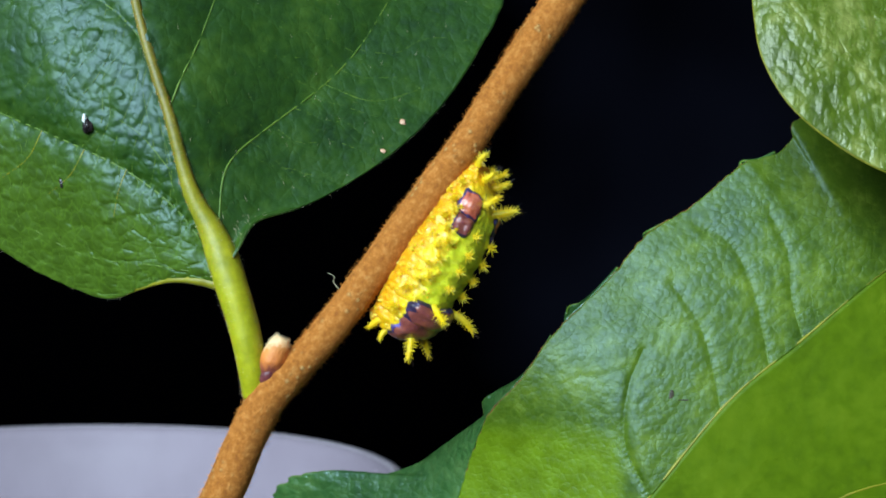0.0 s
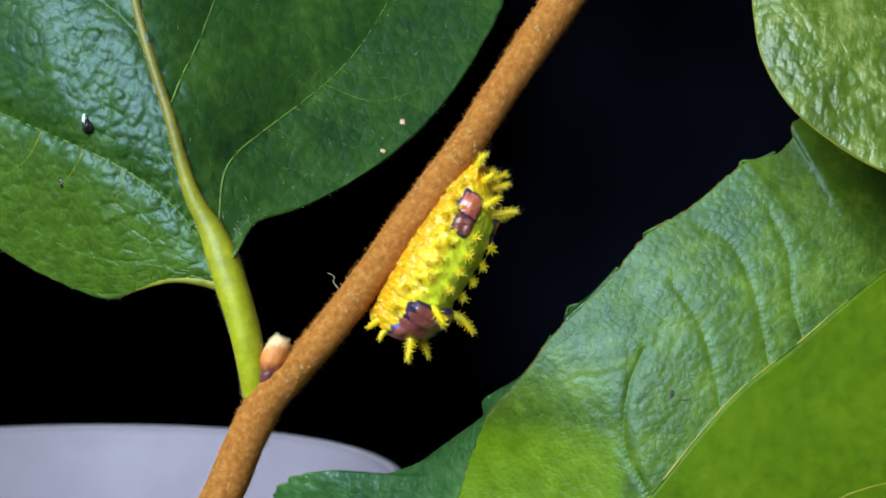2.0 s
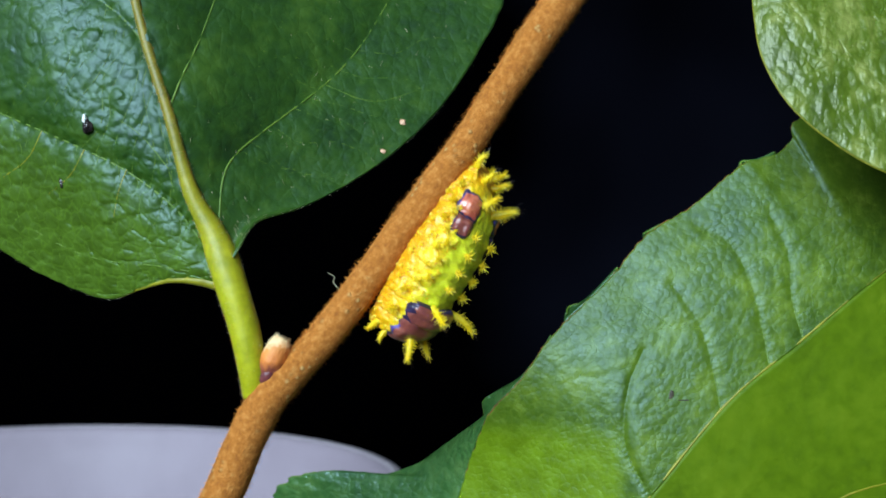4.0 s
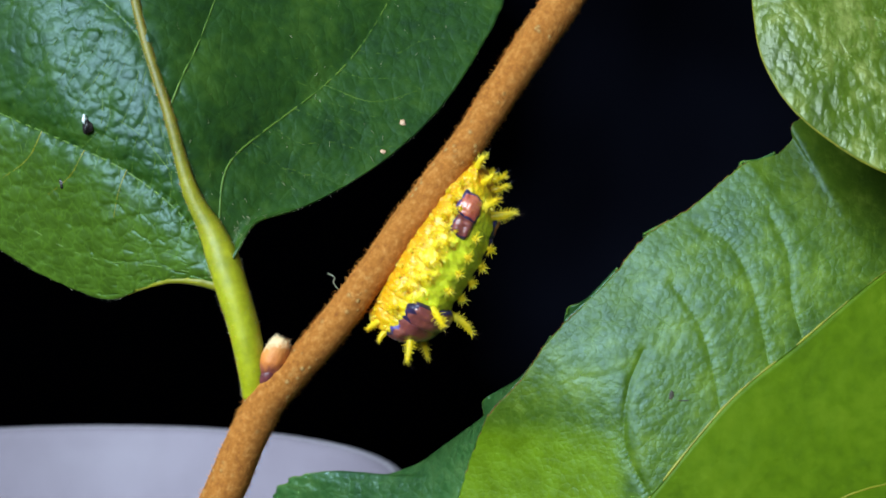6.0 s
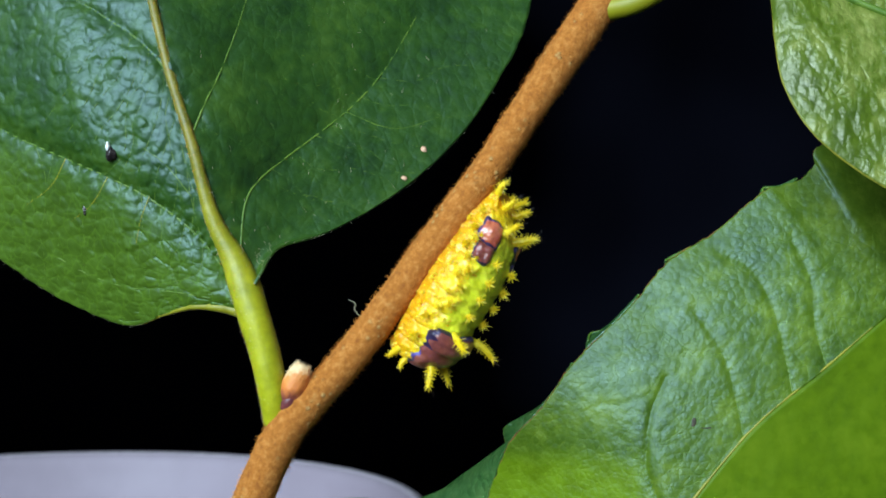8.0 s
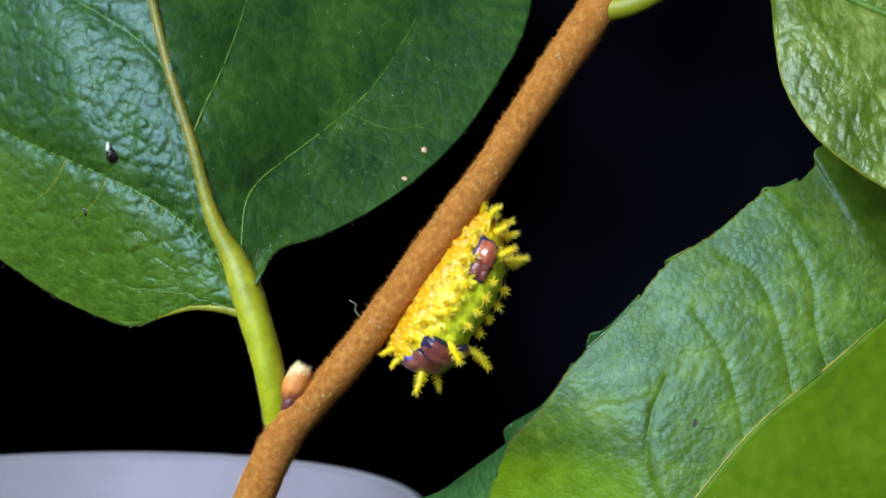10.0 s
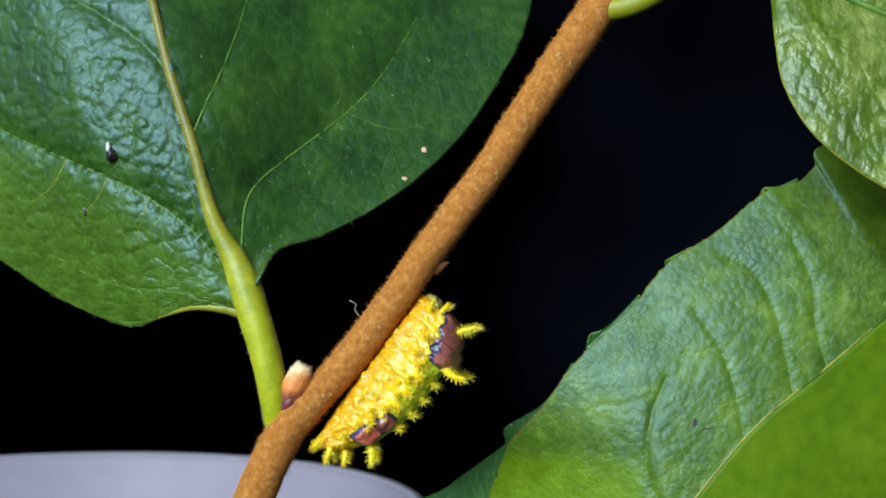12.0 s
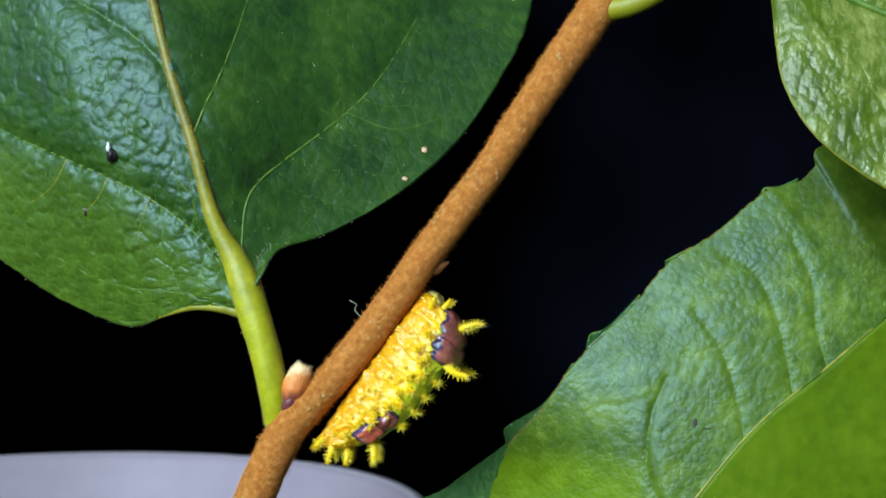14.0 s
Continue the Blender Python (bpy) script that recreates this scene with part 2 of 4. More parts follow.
BUD_TIP = bud_material()
BUD_SCALE = plain("bud_purple_brown", (0.05, 0.010, 0.014), (0.20, 0.045, 0.045), 1300, 0.45, 0.08)
# the lit glint along the bowl's rim, put into a paler colour
RIM_GLINT = plain("rim_glint_glaze", (0.34, 0.29, 0.32), (0.38, 0.33, 0.36), 60, 0.5, 0.0, shine=0.35)
GREY_GLAZE = plain("pale_grey_glaze", (0.23, 0.185, 0.22), (0.255, 0.207, 0.245), 60, 0.6, 0.0, shine=0.3)


def night_cloth():
    """Blue-black cloth with faint lighter patches, stronger towards +x."""
    m = Mat("blue_black_cloth", 0.97)
    m.set("Specular IOR Level", 0.0)
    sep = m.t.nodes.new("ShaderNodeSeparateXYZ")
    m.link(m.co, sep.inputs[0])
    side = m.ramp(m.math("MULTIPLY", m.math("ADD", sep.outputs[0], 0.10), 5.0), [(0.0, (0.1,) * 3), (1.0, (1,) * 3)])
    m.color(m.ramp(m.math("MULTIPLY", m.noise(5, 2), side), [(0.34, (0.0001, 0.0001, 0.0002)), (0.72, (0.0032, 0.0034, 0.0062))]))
    m.bump(m.noise(700, 3), 0.2)
    return m.m


NIGHT_CLOTH = night_cloth()
# kept dark so the unseen walls bounce little light onto the leaves
PLASTER = plain("plaster", (0.20, 0.195, 0.19), (0.25, 0.245, 0.24), 6, 0.9, 1.0, shine=0.2)
FLOORING = plain("floor_boards", (0.12, 0.07, 0.04), (0.2, 0.12, 0.07), 9, 0.5, 0.5)
FRAME_PAINT = plain("white_paint", (0.72, 0.72, 0.7), (0.8, 0.8, 0.78), 20, 0.4, 0.05)
SPOT_PINK = plain("pink_gall", (0.50, 0.24, 0.13), (0.68, 0.42, 0.27), 2500, 0.6, 0.03)
SPOT_DARK = plain("dark_fleck", (0.006, 0.005, 0.005), (0.03, 0.02, 0.02), 2500, 0.25, 0.03)
SPOT_BROWN = plain("brown_scar", (0.018, 0.014, 0.008), (0.06, 0.045, 0.02), 2500, 0.6, 0.03)
SPOT_RUST = plain("rusty_edge", (0.09, 0.022, 0.005), (0.26, 0.085, 0.016), 1500, 0.7, 0.04)
SPOT_BARK = plain("rough_brown_scar", (0.06, 0.018, 0.006), (0.20, 0.07, 0.02), 1500, 0.8, 0.08, shine=0.2)
SPOT_WHITE = plain("white_fleck", (0.7, 0.72, 0.68), (0.9, 0.9, 0.88), 2500, 0.4, 0.03)


# ---- the room ----
def block(bm, lo, hi):
    m = bmesh.ops.create_cube(bm, size=1)["verts"]
    for v in m:
        v.co = Vector([lo[k] + (v.co[k] + 0.5) * (hi[k] - lo[k]) for k in range(3)])


def room():
    def wall(name, boxes, mat, label, cat):
        bm = bmesh.new()
        for lo, hi in boxes:
            block(bm, lo, hi)
        return tagged(part(name, bm, mat, None, smooth=False), label, cat, kind="structure")

    wall("floor", [((-2, -2, -0.1), (2, 2, 0))], FLOORING, "brown wooden floor of a dim room", "floor")
    wall("ceiling", [((-2, -2, 2.5), (2, 2, 2.6))], PLASTER, "plain grey plaster ceiling", "ceiling")
    wall("wall_north", [((-2, 2, 0), (2, 2.1, 2.5))], NIGHT_CLOTH, "blue-black wall behind the backdrop cloth", "wall")
    wall("wall_east", [((2, -2, 0), (2.1, 2.1, 2.5))], PLASTER, "plain grey plaster wall", "wall")
    wall("wall_west", [((-2.1, -2, 0), (-2, 2.1, 2.5))], PLASTER, "plain grey plaster wall", "wall")
    wall("wall_south", [((-2.1, -2.1, 0), (-1.95, -2, 2.5)), ((-0.15, -2.1, 0), (2.1, -2, 2.5)),
                        ((-1.95, -2.1, 0), (-0.15, -2, 1.1)), ((-1.95, -2.1, 2.4), (-0.15, -2, 2.5))],
         PLASTER, "plaster wall with a bright window", "wall")
    w = thing("window_1", "white window that lets the daylight in", "window", kind="structure", at=(-1.05, -2.05, 1.75))
    for name, lo, hi in (("frame", (-0.90, -0.04, -0.65), (-0.84, 0.04, 0.65)), ("frame", (0.84, -0.04, -0.65), (0.90, 0.04, 0.65)),
                         ("frame", (-0.84, -0.04, -0.65), (0.84, 0.04, -0.59)), ("frame", (-0.84, -0.04, 0.59), (0.84, 0.04, 0.65)),
                         ("window_sill", (-0.95, 0.05, -0.69), (0.95, 0.16, -0.655))):
        bm = bmesh.new()
        block(bm, lo, hi)
        part(name, bm, FRAME_PAINT, w, smooth=False)
    # black cloth hung as a backdrop, running out over the table
    bm = bmesh.new()
    n = 60
    line = [(y, 0.751) for y in np.linspace(-0.35, 0.50, 30)] + [(0.50 + 0.1 * math.sin(a), 0.851 - 0.1 * math.cos(a)) for a in np.linspace(0.1, 1.55, 12)] + [(0.602, z) for z in np.linspace(0.87, 1.75, 30)]
    rows = []
    for j, (y, z) in enumerate(line):
        k = max(0.0, min(1.0, (j - 34) / 20))
        rows.append([bm.verts.new((x, y - k * 0.02 * math.sin(x * 14 + 0.5 * math.sin(x * 5 + z * 2)) , z)) for x in np.linspace(-0.75, 0.75, n)])
    for j in range(len(rows) - 1):
        for i in range(n - 1):
            bm.faces.new((rows[j][i], rows[j][i + 1], rows[j + 1][i + 1], rows[j + 1][i]))
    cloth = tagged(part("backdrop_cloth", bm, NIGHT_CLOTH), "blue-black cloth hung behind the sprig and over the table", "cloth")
    sol = cloth.modifiers.new("thickness", "SOLIDIFY")
    sol.thickness, sol.offset = 0.0008, 1
    # table
    t = thing("table", "dark wooden table under a black cloth", "table", at=(0, 0.1, 0.75))
    bm = bmesh.new()
    block(bm, (-0.7, -0.45, -0.03), (0.7, 0.48, 0))
    bmesh.ops.bevel(bm, geom=bm.edges[:], offset=0.004, segments=2, affect="EDGES")
    part("tabletop", bm, FLOORING, t, smooth=False)
    for sx in (-1, 1):
        for y in (-0.4, 0.43):
            bm = bmesh.new()
            block(bm, (sx * 0.65 - 0.025, y - 0.025, -0.75), (sx * 0.65 + 0.025, y + 0.025, -0.03))
            part("leg", bm, FLOORING, t, smooth=False)


room()


def bowl():
    """Wide round pale glazed dish behind the sprig, open upwards."""
    b = thing("bowl", "wide round pale grey glazed bowl on the black cloth", "bowl", at=(-0.0872, 0.151, 0.752))
    R, H = 0.0575, 0.0463
    prof = [(0.0, 0.0015), (0.024, 0.0015), (0.026, 0.0), (0.029, 0.0), (0.030, 0.003), (0.040, 0.008), (0.050, 0.022), (0.0562, 0.038), (R - 0.0004, H - 0.001),
            (R, H), (R - 0.0008, H + 0.0008), (R - 0.0022, H + 0.0006), (R - 0.0028, H - 0.0006), (0.0530, 0.037), (0.0465, 0.022), (0.036, 0.011), (0.024, 0.006), (0.0, 0.005)]
    line = spline([(r, 0, z) for r, z in prof], 90)
    bm = bmesh.new()
    n = 128
    plan = [(math.cos(2 * math.pi * k / n), math.sin(2 * math.pi * k / n)) for k in range(n)]
    wide_plan = 1.40
    rings = [[bm.verts.new((max(r, 1e-5) * wide_plan * c, max(r, 1e-5) * wide_plan * d, z)) for c, d in plan] for r, _, z in line]
    for a, c in zip(rings, rings[1:]):
        for k in range(n):
            bm.faces.new((a[k], a[(k + 1) % n], c[(k + 1) % n], c[k]))
    bmesh.ops.recalc_face_normals(bm, faces=bm.faces[:])
    part("body", bm, GREY_GLAZE, b)
    bm = bmesh.new()
    ring = [((R - 0.0011) * wide_plan + 0.0013 * math.cos(a), H + 0.0001 + 0.0007 * math.sin(a)) for a in np.linspace(0, 2 * math.pi, 10, endpoint=False)]
    loops = [[bm.verts.new((r * c, r * d, z)) for c, d in plan] for r, z in ring]
    for a, c in zip(loops, loops[1:] + loops[:1]):
        for k in range(n):
            bm.faces.new((a[k], a[(k + 1) % n], c[(k + 1) % n], c[k]))
    part("rim", bm, RIM_GLINT, b, "rounded rim, its glint painted as a paler glaze")


bowl()


# ---- the twig ----
def twig():
    t = thing("twig", "slender brown woody twig covered in rusty down", "twig")
    path = spline([(-31.59, 6.00, -100.74), (-27.37, 5.00, -62.98), (-21.71, 3.00, -34.17), (-17.85, 1.00, -21.85), (-16.10, 0.50, -18.07), (-12.95, 0.00, -11.27), (-8.82, 0.00, -6.58), (-5.39, 0.00, -2.12), (-2.29, 0.00, 2.25), (1.59, 0.00, 7.43),
                   (4.15, 0.50, 11.34), (8.72, 1.00, 18.09), (11.05, 1.50, 21.64), (14.19, 3.00, 28.34), (16.84, 6.00, 37.57)], 420)
    r = 1.21 + 0.14 * np.exp(-((path[:, 2] + 11.5) / 3.0) ** 2) + 0.3 / (1 + np.exp((path[:, 2] + 14) / 1.5)) + 0.22 / (1 + np.exp(-(path[:, 2] - 14) / 2.0))
    bm = bmesh.new()
    ways = tube(bm, path, r, 40, 0.045)
    part("stem", bm, BARK, t)
    rng = random.Random(3)
    bm = bmesh.new()
    near = [w for w in ways if -24 < w[0][2] < 26 and w[1][1] < 0.35]
    for _ in range(8000):
        p, w, tg = rng.choice(near)
        q = Vector(p) + Vector(tg) * rng.uniform(-0.12, 0.12)
        way = Vector(w) + Vector(tg) * rng.uniform(-0.4, 0.5) + Vector((rng.gauss(0, 0.3), rng.gauss(0, 0.3), rng.gauss(0, 0.3)))
        spike(bm, q - Vector(w) * 0.04, q + way.normalized() * rng.uniform(0.04, 0.09 + 0.28 * max(0.0, 1 + 1.4 * w[1])), 0.017)
    tagged(part("down", bm, FUZZ, t, "short rusty hairs"), kind="stuff")
    # a loose silk thread on the bark
    bm = bmesh.new()
    tube(bm, spline([(-7.48, -0.40, -2.89), (-7.88, -0.50, -2.40), (-7.79, -0.60, -1.99), (-8.28, -0.60, -1.70)], 14), 0.022, 5)
    part("thread", bm, PALE_HAIR, t, "loose pale thread")
    bm = bmesh.new()
    tube(bm, spline([(-2.29, 0.20, 0.45), (-1.59, 0.00, 0.82), (-1.10, 0.00, 1.06)], 10), [0.36, 0.36, 0.35, 0.33, 0.3, 0.26, 0.22, 0.18, 0.13, 0.06], 12, 0.35, 5)
    part("leaf_scar", bm, SPOT_BARK, t, "small rusty leaf scar")
    # axillary bud
    bm = bmesh.new()
    n = 30
    path = spline([(-12.80, 0.10, -9.28), (-12.28, -0.40, -8.09), (-11.85, -0.60, -7.10), (-11.52, -0.60, -6.37)], n)
    ways = tube(bm, path, [1.0 * math.sin(math.pi * (0.16 + 0.72 * k / (n - 1))) ** 0.7 for k in range(n)], 24, 0.07, 3)
    for _ in range(260):
        q, w, tg = ways[rng.randrange(len(ways) * 72 // 100, len(ways))]
        u = Vector(w) * 0.5 + Vector(tg) * rng.uniform(0.5, 1.2)
        spike(bm, q, Vector(q) + u.normalized() * rng.uniform(0.1, 0.28), 0.035)
    bud = part("bud", bm, BUD_TIP, t, "small orange-brown bud with a ragged cream tip", closed=False)
    for p, r, seed in (([(-13.04, -0.20, -9.58), (-12.56, -0.70, -9.04), (-12.29, -0.90, -8.53)], 0.52, 9), ([(-12.46, -0.30, -9.40), (-11.83, -0.70, -8.71), (-11.53, -0.80, -8.14)], 0.4, 11)):
        bm = bmesh.new()
        tube(bm, spline(p, 14), [r * math.sin(math.pi * (0.2 + 0.7 * k / 13)) ** 0.6 for k in range(14)], 16, 0.12, seed)
        part("bud_scale", bm, BUD_SCALE, bud, "dark purple-brown bud scale")


twig()


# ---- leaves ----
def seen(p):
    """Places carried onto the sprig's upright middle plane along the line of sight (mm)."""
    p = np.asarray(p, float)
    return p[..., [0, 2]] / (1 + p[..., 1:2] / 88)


def onto(tree, p):
    """Where the line of sight through p first meets the blade."""
    eye = Vector((0, -88, 0))
    hit = tree.ray_cast(eye * MM, (Vector(p) - eye).normalized())[0]
    return None if hit is None else hit / MM


def blade(bm, rib, edge, rows, cols, cup, pucker, seed, ragged=0.0, creases=(), cell=1.0, fold=None, blister=0.0):
    """Half a leaf blade between midrib and margin (mm): cupped, swollen between its veins, with an uneven margin."""
    a, b = spline(rib, rows), spline(edge, rows)
    g = np.zeros((rows, cols, 3))
    for i in range(rows):
        rg = ragged * (noise.noise(Vector((i * 60 / rows, seed, 0))) + 0.6 * noise.noise(Vector((i * 170 / rows, seed, 4))))
        for j in range(cols):
            u = j / (cols - 1)
            q = a[i] + (b[i] - a[i]) * (u * (1 + rg * u))
            h = -cup * math.sin(math.pi * min(1, u)) + 0.0
            w = Vector((q[0], seed * 7, q[2]))
            big = noise.noise(w * 0.16)
            big2 = noise.noise(w * 0.5)
            d, _ = noise.voronoi(w * 0.5 * cell + Vector((big, 0, big2)))
            swell = min(1.0, (d[1] - d[0]) * 1.8)
            d2, _ = noise.voronoi(w * 1.15 * cell + Vector((big2, 0, big)))
            swell2 = min(1.0, (d2[1] - d2[0]) * 1.6)
            if blister:
                at = Vector((w.x * 0.72 + w.z * 0.22, w.y, w.z * 0.95 - w.x * 0.2)) + Vector((0.12 * big2, 0, 0.12 * big))
                near, seeds = noise.voronoi(at)
                gap = min(1.0, (near[1] - near[0]) * 2.2)
                off, own = at - seeds[0], seeds[0] * 3.7
                tilt = off.x * noise.noise(own) + off.z * noise.noise(own + Vector((9.1, 4.3, 2.7)))
                fine, _ = noise.voronoi(w * 2.1 + Vector((0.3 * big, 3, 0.3 * big2)))
                h -= min(1.0, u * 6) * blister * (0.5 * gap * (2 - gap) + 1.9 * tilt + 0.12 * min(1.0, (fine[1] - fine[0]) * 2.0))
            k = min(1.0, u * 6) * (1 - 0.6 * max(0, u - 0.9) * 10)
            h -= k * (pucker * swell + 0.42 * pucker * swell2 + 2.2 * pucker * big)
            g[i, j] = (q[0], q[1] + h, q[2])
    for line, deep, wide in creases:
        c = seen(spline(line, 30))
        d = np.min(np.linalg.norm(seen(g)[:, :, None] - c[None, None], axis=3), axis=2)
        g[:, :, 1] += deep * np.exp(-d / wide)
    # folded points slide along the sight line, so outlines fit the camera's view
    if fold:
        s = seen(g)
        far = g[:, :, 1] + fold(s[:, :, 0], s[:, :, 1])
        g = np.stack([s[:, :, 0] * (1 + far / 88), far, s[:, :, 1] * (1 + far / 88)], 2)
    sheet(bm, g)
    return g


def beyond(x, z, p, q, soft):
    """How far (mm) a place lies to the left of the line from p to q, rounded off over a soft width."""
    ux, uz = q[0] - p[0], q[2] - p[2]
    n = math.hypot(ux, uz)
    s = ((z - p[2]) * ux - (x - p[0]) * uz) / n
    return soft * np.logaddexp(0, s / soft)


def drape(tree, points, n, up):
    """A curve laid on the front of the blade."""
    hits = [onto(tree, p) for p in spline(points, n)]
    return [(h.x, h.y - 0.11 - up, h.z) for h in hits if h is not None]


def smooth_path(p, k=4):
    p = np.array(p, float)
    q = p.copy()
    for i in range(len(p)):
        q[i] = p[max(0, i - k):i + k + 1].mean(0) if k <= i < len(p) - k else p[i]
    return q


def vein(leaf, tree, points, r0, r1, mat=None, name="vein", up=-0.07):
    from_p = drape(tree, points, 90, up)
    if len(from_p) < 8:
        return None
    p = smooth_path(from_p, 5)
    bm = bmesh.new()
    tube(bm, p, np.linspace(r0, r1, len(p)), 8, 0.08)
    return part(name, bm, mat or VEIN, leaf)


def ladder(a, b, n, seed):
    """Lines of fine cross veins between two lateral veins."""
    rng = random.Random(seed)
    p, q = spline(a, 100), spline(b, 100)
    out = []
    for k in range(n):
        f = (k + 0.6 + rng.uniform(-0.25, 0.25)) / n
        i, j = int(99 * min(1, f)), int(99 * min(1, max(0, f + rng.uniform(-0.08, 0.08))))
        pts = [p[i]]
        for u in (0.25, 0.5, 0.75):
            pts.append(p[i] + (q[j] - p[i]) * u + np.array([rng.uniform(-0.7, 0.7), 0, rng.uniform(-0.7, 0.7)]))
        out.append(pts + [q[j]])
    return out


def fleck(name, label, cat, tree, at, size, mat, seed, flat=0.5):
    """A small lump on a leaf."""
    ob = thing(name, label, cat, at=SPRIG + (onto(tree, at) - Vector((0, 0.11, 0))) * MM)
    bm = bmesh.new()
    bmesh.ops.create_icosphere(bm, subdivisions=3, radius=1)
    for v in bm.verts:
        v.co *= 1 + 0.35 * noise.noise(v.co * 1.6 + Vector((seed, 0, 0)))
        v.co = Vector((v.co.x * size[0], v.co.y * flat * min(size), v.co.z * size[1])) * MM
    part("lump", bm, mat, ob)
    return ob


from mathutils.bvhtree import BVHTree


def finish_blade(leaf, bm, mats, name="blade"):
    tree = BVHTree.FromBMesh(bm)
    ob = part(name, bm, mats, leaf, closed=False)
    s = ob.modifiers.new("thickness", "SOLIDIFY")
    s.thickness, s.offset = 0.00022, 0
    return tree, ob


def leaf_a():
    """Large dark leaf whose stalk joins the twig at the bud."""
    lf = thing("leaf", "large glossy dark green leaf with downy yellow midrib, on the twig", "leaf", "leaves on the twig")
    rib = [(-15.77, 0.00, -1.51), (-16.85, -0.30, 1.26), (-18.42, -0.60, 4.91), (-19.72, -0.60, 10.18), (-21.11, -0.20, 13.90), (-22.35, 0.50, 18.11), (-24.46, 3.00, 24.96), (-28.25, 8.00, 35.69), (-33.33, 14.00, 46.44)]
    left = [(-16.30, 0.00, -2.57), (-17.77, 0.20, -2.29), (-19.90, 0.60, -2.26), (-22.21, 1.60, -2.87), (-25.09, 3.00, -3.67), (-29.08, 3.60, -2.34), (-33.33, 3.60, 0.09), (-38.82, 3.50, 4.71), (-42.87, 4.00, 12.43), (-44.68, 6.00, 22.73), (-43.38, 11.00, 35.43), (-33.33, 14.00, 46.44)]
    right = [(-15.36, 0.00, -0.86), (-14.70, 0.20, 0.29), (-14.14, 0.80, 1.44), (-13.21, 1.50, 2.28), (-10.18, 3.00, 3.29), (-6.01, 4.50, 5.71), (-2.52, 5.50, 8.51), (0.44, 6.50, 11.80), (3.06, 7.50, 16.00), (4.84, 8.50, 19.75), (5.50, 10.00, 25.52), (3.06, 12.00, 34.39), (-8.71, 14.00, 43.13), (-33.33, 14.00, 46.44)]
    fold = [(-17.24, 0.00, 0.04), (-18.34, 0.00, 1.88), (-20.27, 0.40, 3.73), (-23.30, 1.00, 5.82), (-26.37, 1.60, 7.32), (-29.83, 2.00, 8.81), (-32.93, 2.50, 10.12), (-36.69, 3.50, 11.93)]
    fold2 = [(-19.93, 0.00, 11.07), (-21.32, 0.00, 14.34), (-23.40, 0.60, 16.90), (-25.92, 1.50, 18.73), (-29.73, 3.00, 21.16)]
    arch = [(-16.17, 0.00, 0.86), (-16.09, 0.00, 3.72), (-15.78, 1.00, 6.24), (-13.87, 1.50, 8.14), (-8.83, 3.00, 12.29), (-6.15, 4.00, 15.42), (-3.66, 6.00, 20.11)]
    arch2 = [(-19.65, 0.00, 10.46), (-18.93, 0.30, 12.54), (-18.09, 0.80, 14.47), (-16.78, 1.50, 18.32), (-15.54, 4.00, 24.38)]
    cross_left = ladder(fold[1:7], fold2[:4], 11, 24) + ladder(fold[1:7], left[2:7], 9, 25)
    cross_right = ladder(arch[1:6], arch2[:4], 9, 21) + ladder(arch2[:4], rib[3:6], 5, 22) + ladder(arch[2:6], right[4:9], 8, 23)
    bm = bmesh.new()
    def bend_left(x, z):
        # the basal lobe droops back below its fold; the outer panel turns further to the side, to fit the sheen from
        # the camera
        lobe = beyond(x, z, (-18.34, 0.00, 1.88), (-32.02, 0.00, 9.84), 0.3)
        outer = beyond(x, z, (-26.30, 0.00, 7.80), (-29.78, 0.00, 18.01), 0.4)
        return 0.45 * outer + 0.16 * lobe

    def bend_right(x, z):
        return 0.27 * beyond(x, z, (-21.81, 0.00, 18.01), (-14.87, 0.00, 0.04), 1.0) - 0.26 * beyond(x, z, (-5.88, 0.00, 14.74), (-15.60, 0.00, 6.17), 0.3)

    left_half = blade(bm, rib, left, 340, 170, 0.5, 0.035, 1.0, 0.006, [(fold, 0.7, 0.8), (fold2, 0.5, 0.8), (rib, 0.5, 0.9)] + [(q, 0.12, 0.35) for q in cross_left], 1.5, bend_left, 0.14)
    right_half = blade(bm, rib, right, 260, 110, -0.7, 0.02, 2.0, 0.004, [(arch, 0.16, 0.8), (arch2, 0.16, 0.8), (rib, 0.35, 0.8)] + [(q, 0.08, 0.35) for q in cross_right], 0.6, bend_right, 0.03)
    bmesh.ops.remove_doubles(bm, verts=bm.verts[:], dist=1e-6)
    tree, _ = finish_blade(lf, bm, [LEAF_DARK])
    # stalk, running on as the midrib
    upper = [q for q in smooth_path(drape(tree, rib, 120, 0.12), 6) if q[2] > 4]
    foot = [(-13.62, 0.40, -10.63), (-13.77, -0.20, -8.52), (-14.30, -0.50, -5.65), (-15.15, -0.50, -2.80), (-15.83, -0.35, -0.69), (-16.62, -0.25, 1.18)]
    p = spline(foot + upper[::12] + [upper[-1]], 240)
    bm = bmesh.new()
    ways = tube(bm, p, np.interp(p[:, 2], [-10.6, -6.1, -3.2, -0.8, 1.1, 2.6, 5.2, 10, 18, 40], [0.95, 1.08, 1.17, 1.18, 0.97, 0.73, 0.52, 0.40, 0.34, 0.15]), 24, 0.05)
    part("stalk", bm, DOWNY_RIB, lf, "thick yellow-green leaf stalk running on as the midrib")
